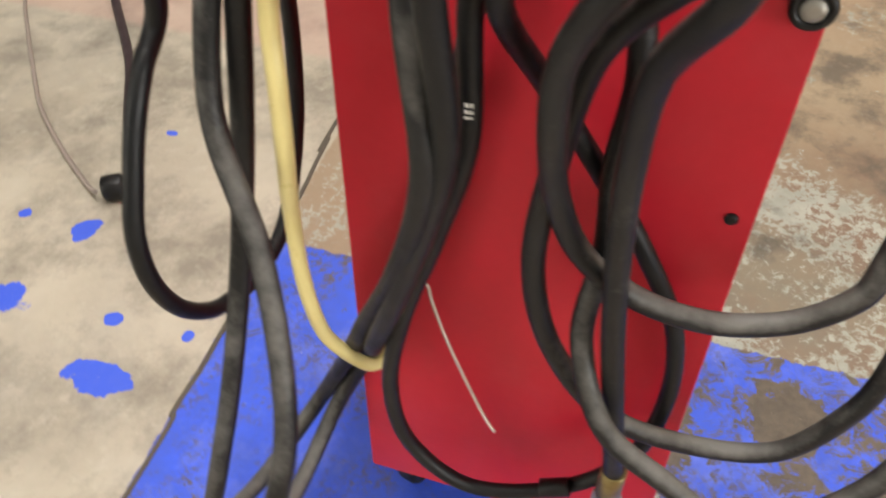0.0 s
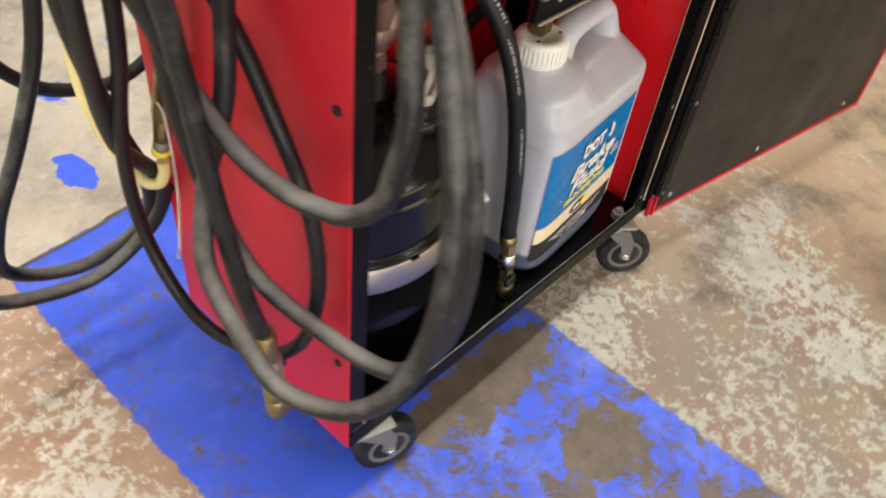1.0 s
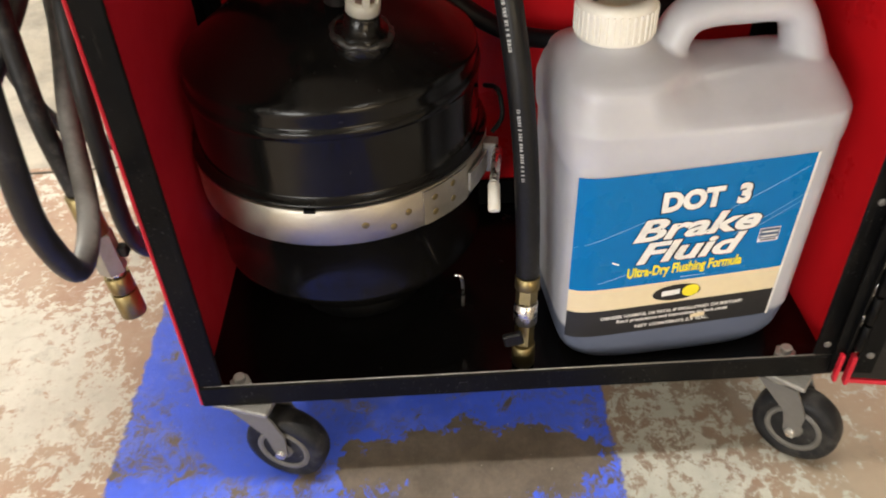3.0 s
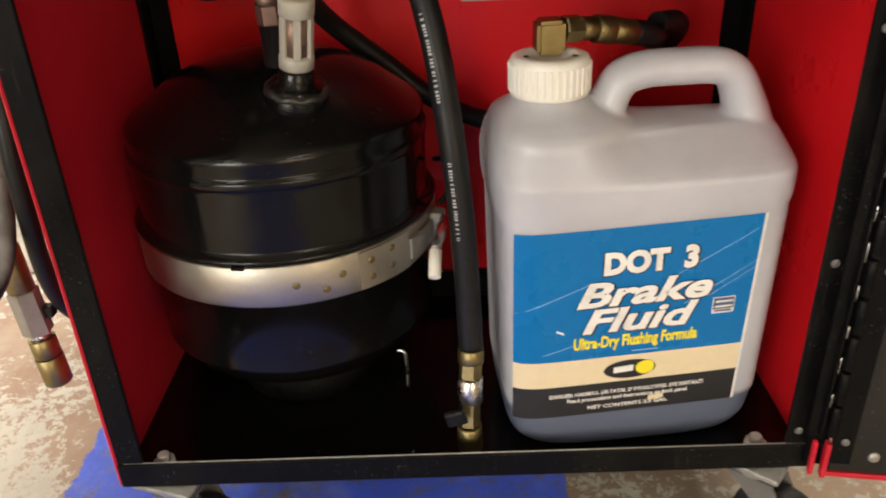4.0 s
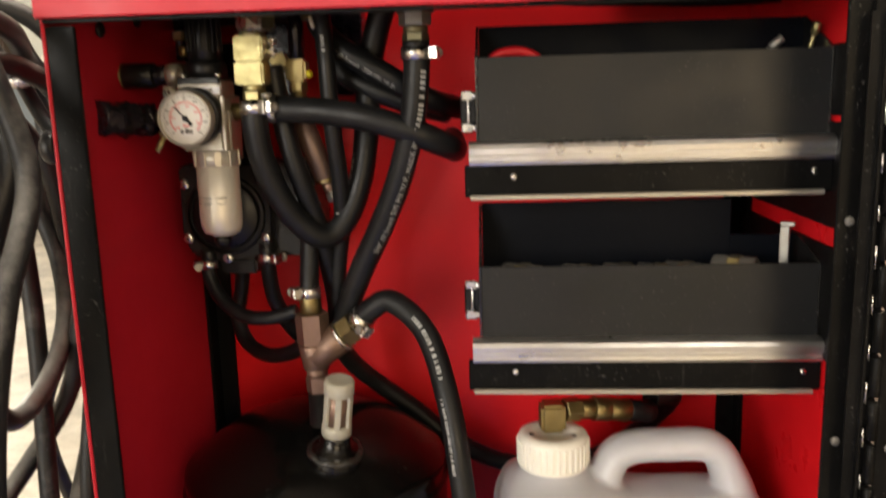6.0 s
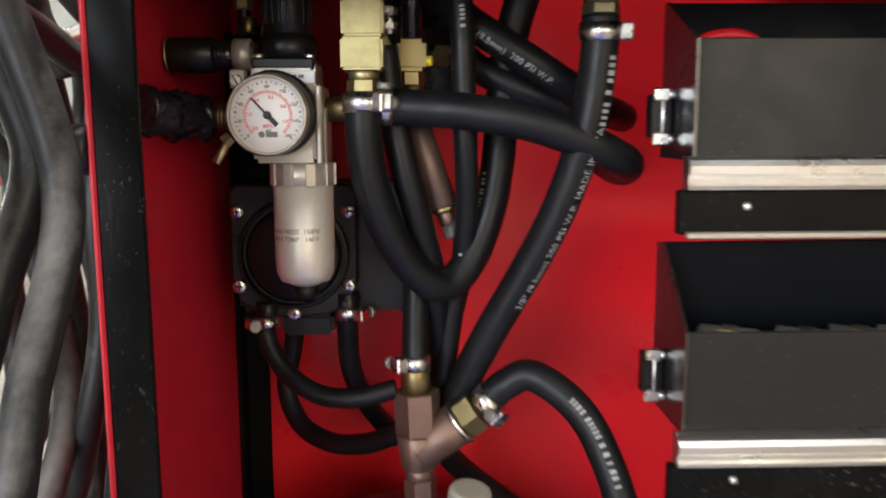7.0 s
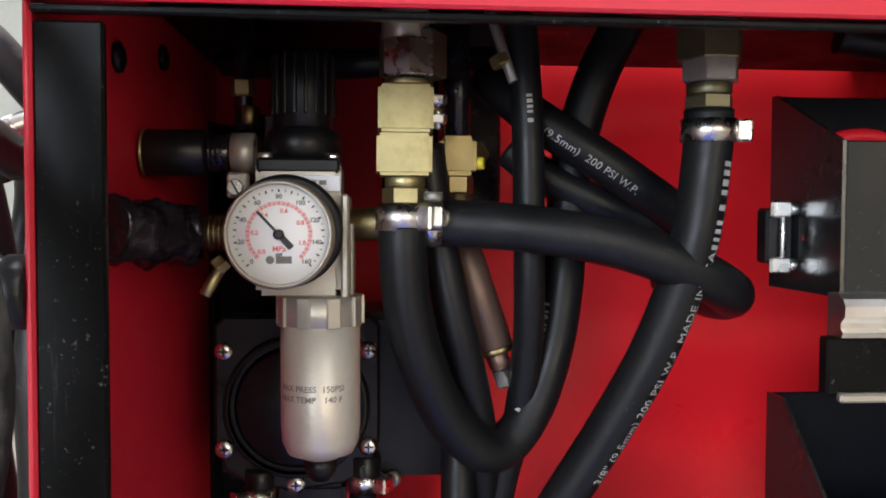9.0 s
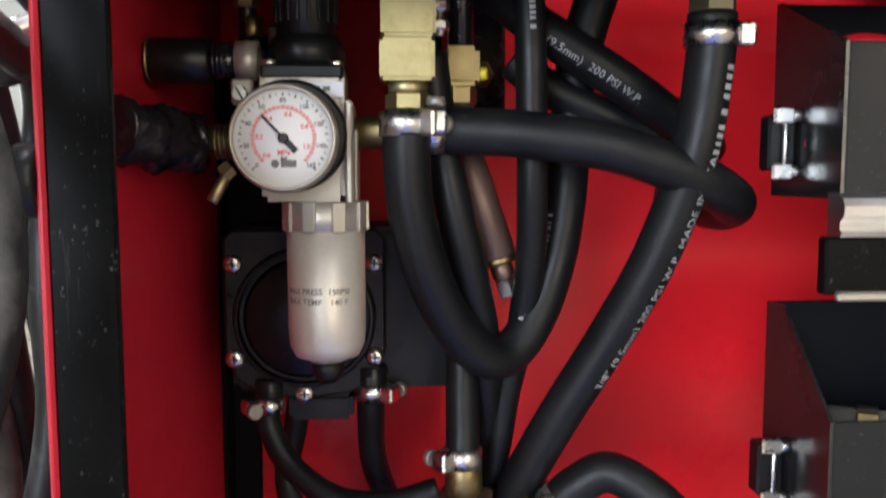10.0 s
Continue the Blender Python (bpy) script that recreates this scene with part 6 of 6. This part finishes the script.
# hose with the quick coupler
h, line, o = side_hose("dusty black air hose ending in a brass quick coupler", [(-0.0250, 0.0750, 0.6150), (-0.0500, 0.0640, 0.6420), (-0.0950, 0.0480, 0.6500), (-0.1184, 0.0429, 0.6290), (-0.1164, 0.0449, 0.6070), (-0.0882, 0.0616, 0.5641), (-0.0710, 0.0648, 0.5112), (-0.0653, 0.0628, 0.4576), (-0.0629, 0.0579, 0.4046), (-0.0608, 0.0507, 0.3520), (-0.0580, 0.0433, 0.3001), (-0.0496, 0.0372, 0.2498)])


def coupler(h, a, b, o):
    """Brass ferrule, grey hex body, knurled brass sleeve, from a to b."""
    a, b = Vector(a) - o, Vector(b) - o
    d = b - a
    part("ferrule", rod(a - d * 0.04, a + d * 0.28, 0.0086, 18), BRASS, h, "brass hose ferrule")
    part("hex_body", hexnut(a + d * 0.28, a + d * 0.60, 0.0098), GREYMETAL, h, "grey steel hex body")
    part("neck", rod(a + d * 0.60, a + d * 0.64, 0.0070, 16), STEEL, h)
    bm = rod(a + d * 0.64, a + d * 0.78, 0.0088, 20)
    rod(a + d * 0.785, a + d * 1.0, 0.0092, 20, bm)
    part("sleeve", bm, BRASS, h, "brass locking sleeve")


coupler(h, (-0.0492, 0.0370, 0.2503), (-0.0427, 0.0376, 0.1494), o)
side = Vector((-0.0451, 0.0399, 0.2044)) - o
part("release_tab", box(side.x - 0.001, side.x + 0.013, side.y - 0.004, side.y + 0.004, side.z - 0.004, side.z + 0.004, 0.001, 1), PLASTIC, h)

# rear pair that sweeps low behind the cart
side_hose("dusty black air hose sweeping low beside the cart", [(-0.0594, 0.1391, 0.6087), (-0.0690, 0.1631, 0.5763), (-0.0841, 0.1517, 0.4919), (-0.0686, 0.1745, 0.4069), (-0.0426, 0.2083, 0.3254), (-0.0148, 0.2402, 0.2442), (-0.0123, 0.2749, 0.1678), (-0.0668, 0.3029, 0.1259), (-0.1274, 0.3085, 0.1546), (-0.1274, 0.2880, 0.2235), (-0.0923, 0.2807, 0.2980), (-0.0608, 0.2768, 0.3737), (-0.0500, 0.2658, 0.4551), (-0.0463, 0.2546, 0.5382), (-0.0470, 0.2477, 0.5874), (-0.0543, 0.2377, 0.6081)])
side_hose("dusty black air hose sweeping wide beside the cart", [(-0.0899, 0.0667, 0.6145), (-0.0973, 0.1223, 0.6124), (-0.0926, 0.1450, 0.5908), (-0.0818, 0.1427, 0.5048), (-0.0715, 0.1661, 0.4144), (-0.0525, 0.1956, 0.3283), (-0.0114, 0.2219, 0.2554), (-0.0140, 0.2521, 0.1841), (-0.0759, 0.2643, 0.1444), (-0.1560, 0.2640, 0.1730), (-0.1700, 0.2410, 0.2360), (-0.1600, 0.2140, 0.3070), (-0.1360, 0.2120, 0.3630), (-0.0970, 0.2350, 0.4280), (-0.0670, 0.2670, 0.4910), (-0.0489, 0.2580, 0.5822), (-0.0614, 0.2411, 0.6102)])
side_hose("black rubber hose hung in a wide rear loop", [(-0.0493, 0.2476, 0.6061), (-0.0551, 0.2825, 0.5875), (-0.0323, 0.3122, 0.5184), (-0.0521, 0.3136, 0.4973), (-0.0680, 0.3148, 0.4730), (-0.0809, 0.3156, 0.4456), (-0.0920, 0.3163, 0.4140), (-0.0920, 0.3161, 0.3798), (-0.0799, 0.3151, 0.3461), (-0.0588, 0.3136, 0.3201), (-0.0367, 0.3123, 0.3065), (0.0015, 0.3102, 0.2976), (0.0365, 0.3085, 0.3069), (0.0593, 0.3075, 0.3321), (0.0800, 0.3066, 0.3796), (0.0877, 0.3062, 0.4207), (0.0903, 0.3059, 0.4607), (0.0801, 0.3013, 0.4963), (0.0300, 0.2775, 0.6136), (-0.0394, 0.2389, 0.6092)], 0.0058, RUBBER)

# clear yellow tube with its fitting
h, line, o = side_hose("yellowed clear plastic tube hung beside the panel", [(-0.0572, 0.2237, 0.6028), (-0.0537, 0.2345, 0.5425), (-0.0594, 0.2326, 0.5082), (-0.0604, 0.2336, 0.4738), (-0.0556, 0.2383, 0.4408), (-0.0471, 0.2443, 0.4093), (-0.0491, 0.2430, 0.3734), (-0.0484, 0.2396, 0.3363), (-0.0414, 0.2349, 0.3008), (-0.0315, 0.2155, 0.2714), (-0.0220, 0.2073, 0.2667), (-0.0173, 0.2030, 0.2771), (-0.0170, 0.2016, 0.2914)], 0.0050, YELLOWTUBE, "drain_tube")
h, line, o = side_hose("black rubber hose ending in a brass fitting", [(-0.0297, 0.1324, 0.6048), (-0.0232, 0.1457, 0.5613), (-0.0173, 0.1558, 0.4890), (-0.0151, 0.1649, 0.4188), (-0.0151, 0.1731, 0.3879)], 0.0060, RUBBER)
a, b = Vector((-0.0151, 0.1731, 0.3879)) - o, Vector((-0.0169, 0.2026, 0.2965)) - o
d = b - a
part("ferrule", rod(a, a + d * 0.30, 0.0086, 18), BRASS, h)
part("hex_body", hexnut(a + d * 0.30, a + d * 0.52, 0.0100), BRASS, h)
part("reducer", rod(a + d * 0.52, a + d * 0.80, 0.0082, 18, r2=0.0066), BRASS, h)
part("crimp", rod(a + d * 0.80, a + d * 0.90, 0.0068, 16), GREYMETAL, h)
part("yellow_ring", rod(a + d * 0.90, a + d * 0.96, 0.0076, 18), YELLOWPRINT, h, "yellow locking ring")
# bent tie wire
w = thing("tie_wire", "bent galvanised tie wire hanging from the fitting", "wire", (-0.0185, 0.1845, 0.3570))
ln = curve([(0.004, 0.006, 0.006), (-0.004, -0.004, 0.004), (-0.006, -0.013, 0.0), (-0.007, -0.016, -0.012), (-0.012, -0.026, -0.035), (-0.022, -0.042, -0.058), (-0.036, -0.060, -0.074), (-0.044, -0.070, -0.078)], 8)
part("strand", sweep(ln, 0.0011, 8), WIRE, w)

# white mark on one hose, and the plug and cord on the floor
pl = thing("line_plug", "black round plug with a pink contact on the floor", "plug", (0.322, 0.742, 0.0), rz=35)
part("body", turned([(0.012, 0.0), (0.017, 0.003), (0.018, 0.012), (0.018, 0.026), (0.015, 0.032), (0.009, 0.034)], 24, pose(0, 0.017, 0.018, 90, 0, 0)), PLASTIC, pl)
part("contact", rod((0, -0.016, 0.018), (0, -0.022, 0.018), 0.006, 14), PINK, pl)
hose("power_cord", "thin grey cord lying in a curve on the floor", [(0.310, 0.766, 0.012), (0.328, 0.796, 0.0042), (0.389, 0.884, 0.0037), (0.465, 0.978, 0.0037), (0.552, 1.061, 0.0037), (0.660, 1.158, 0.0037), (0.764, 1.247, 0.0037), (1.0, 1.43, 0.0037)], 0.0035, surface("grey_cord", (0.30, 0.25, 0.22), 0.6), 10, "", "cord", 8)
hose("black_lead", "dark rubber lead running from the plug along the floor", [(0.330, 0.732, 0.016), (0.352, 0.738, 0.010), (0.400, 0.772, 0.0085), (0.500, 0.842, 0.0085), (0.633, 0.931, 0.0085), (0.818, 1.086, 0.0085), (1.05, 1.27, 0.0085)], 0.008, surface("plum_rubber", (0.035, 0.02, 0.025), 0.5), 10, "", "cord", 12)
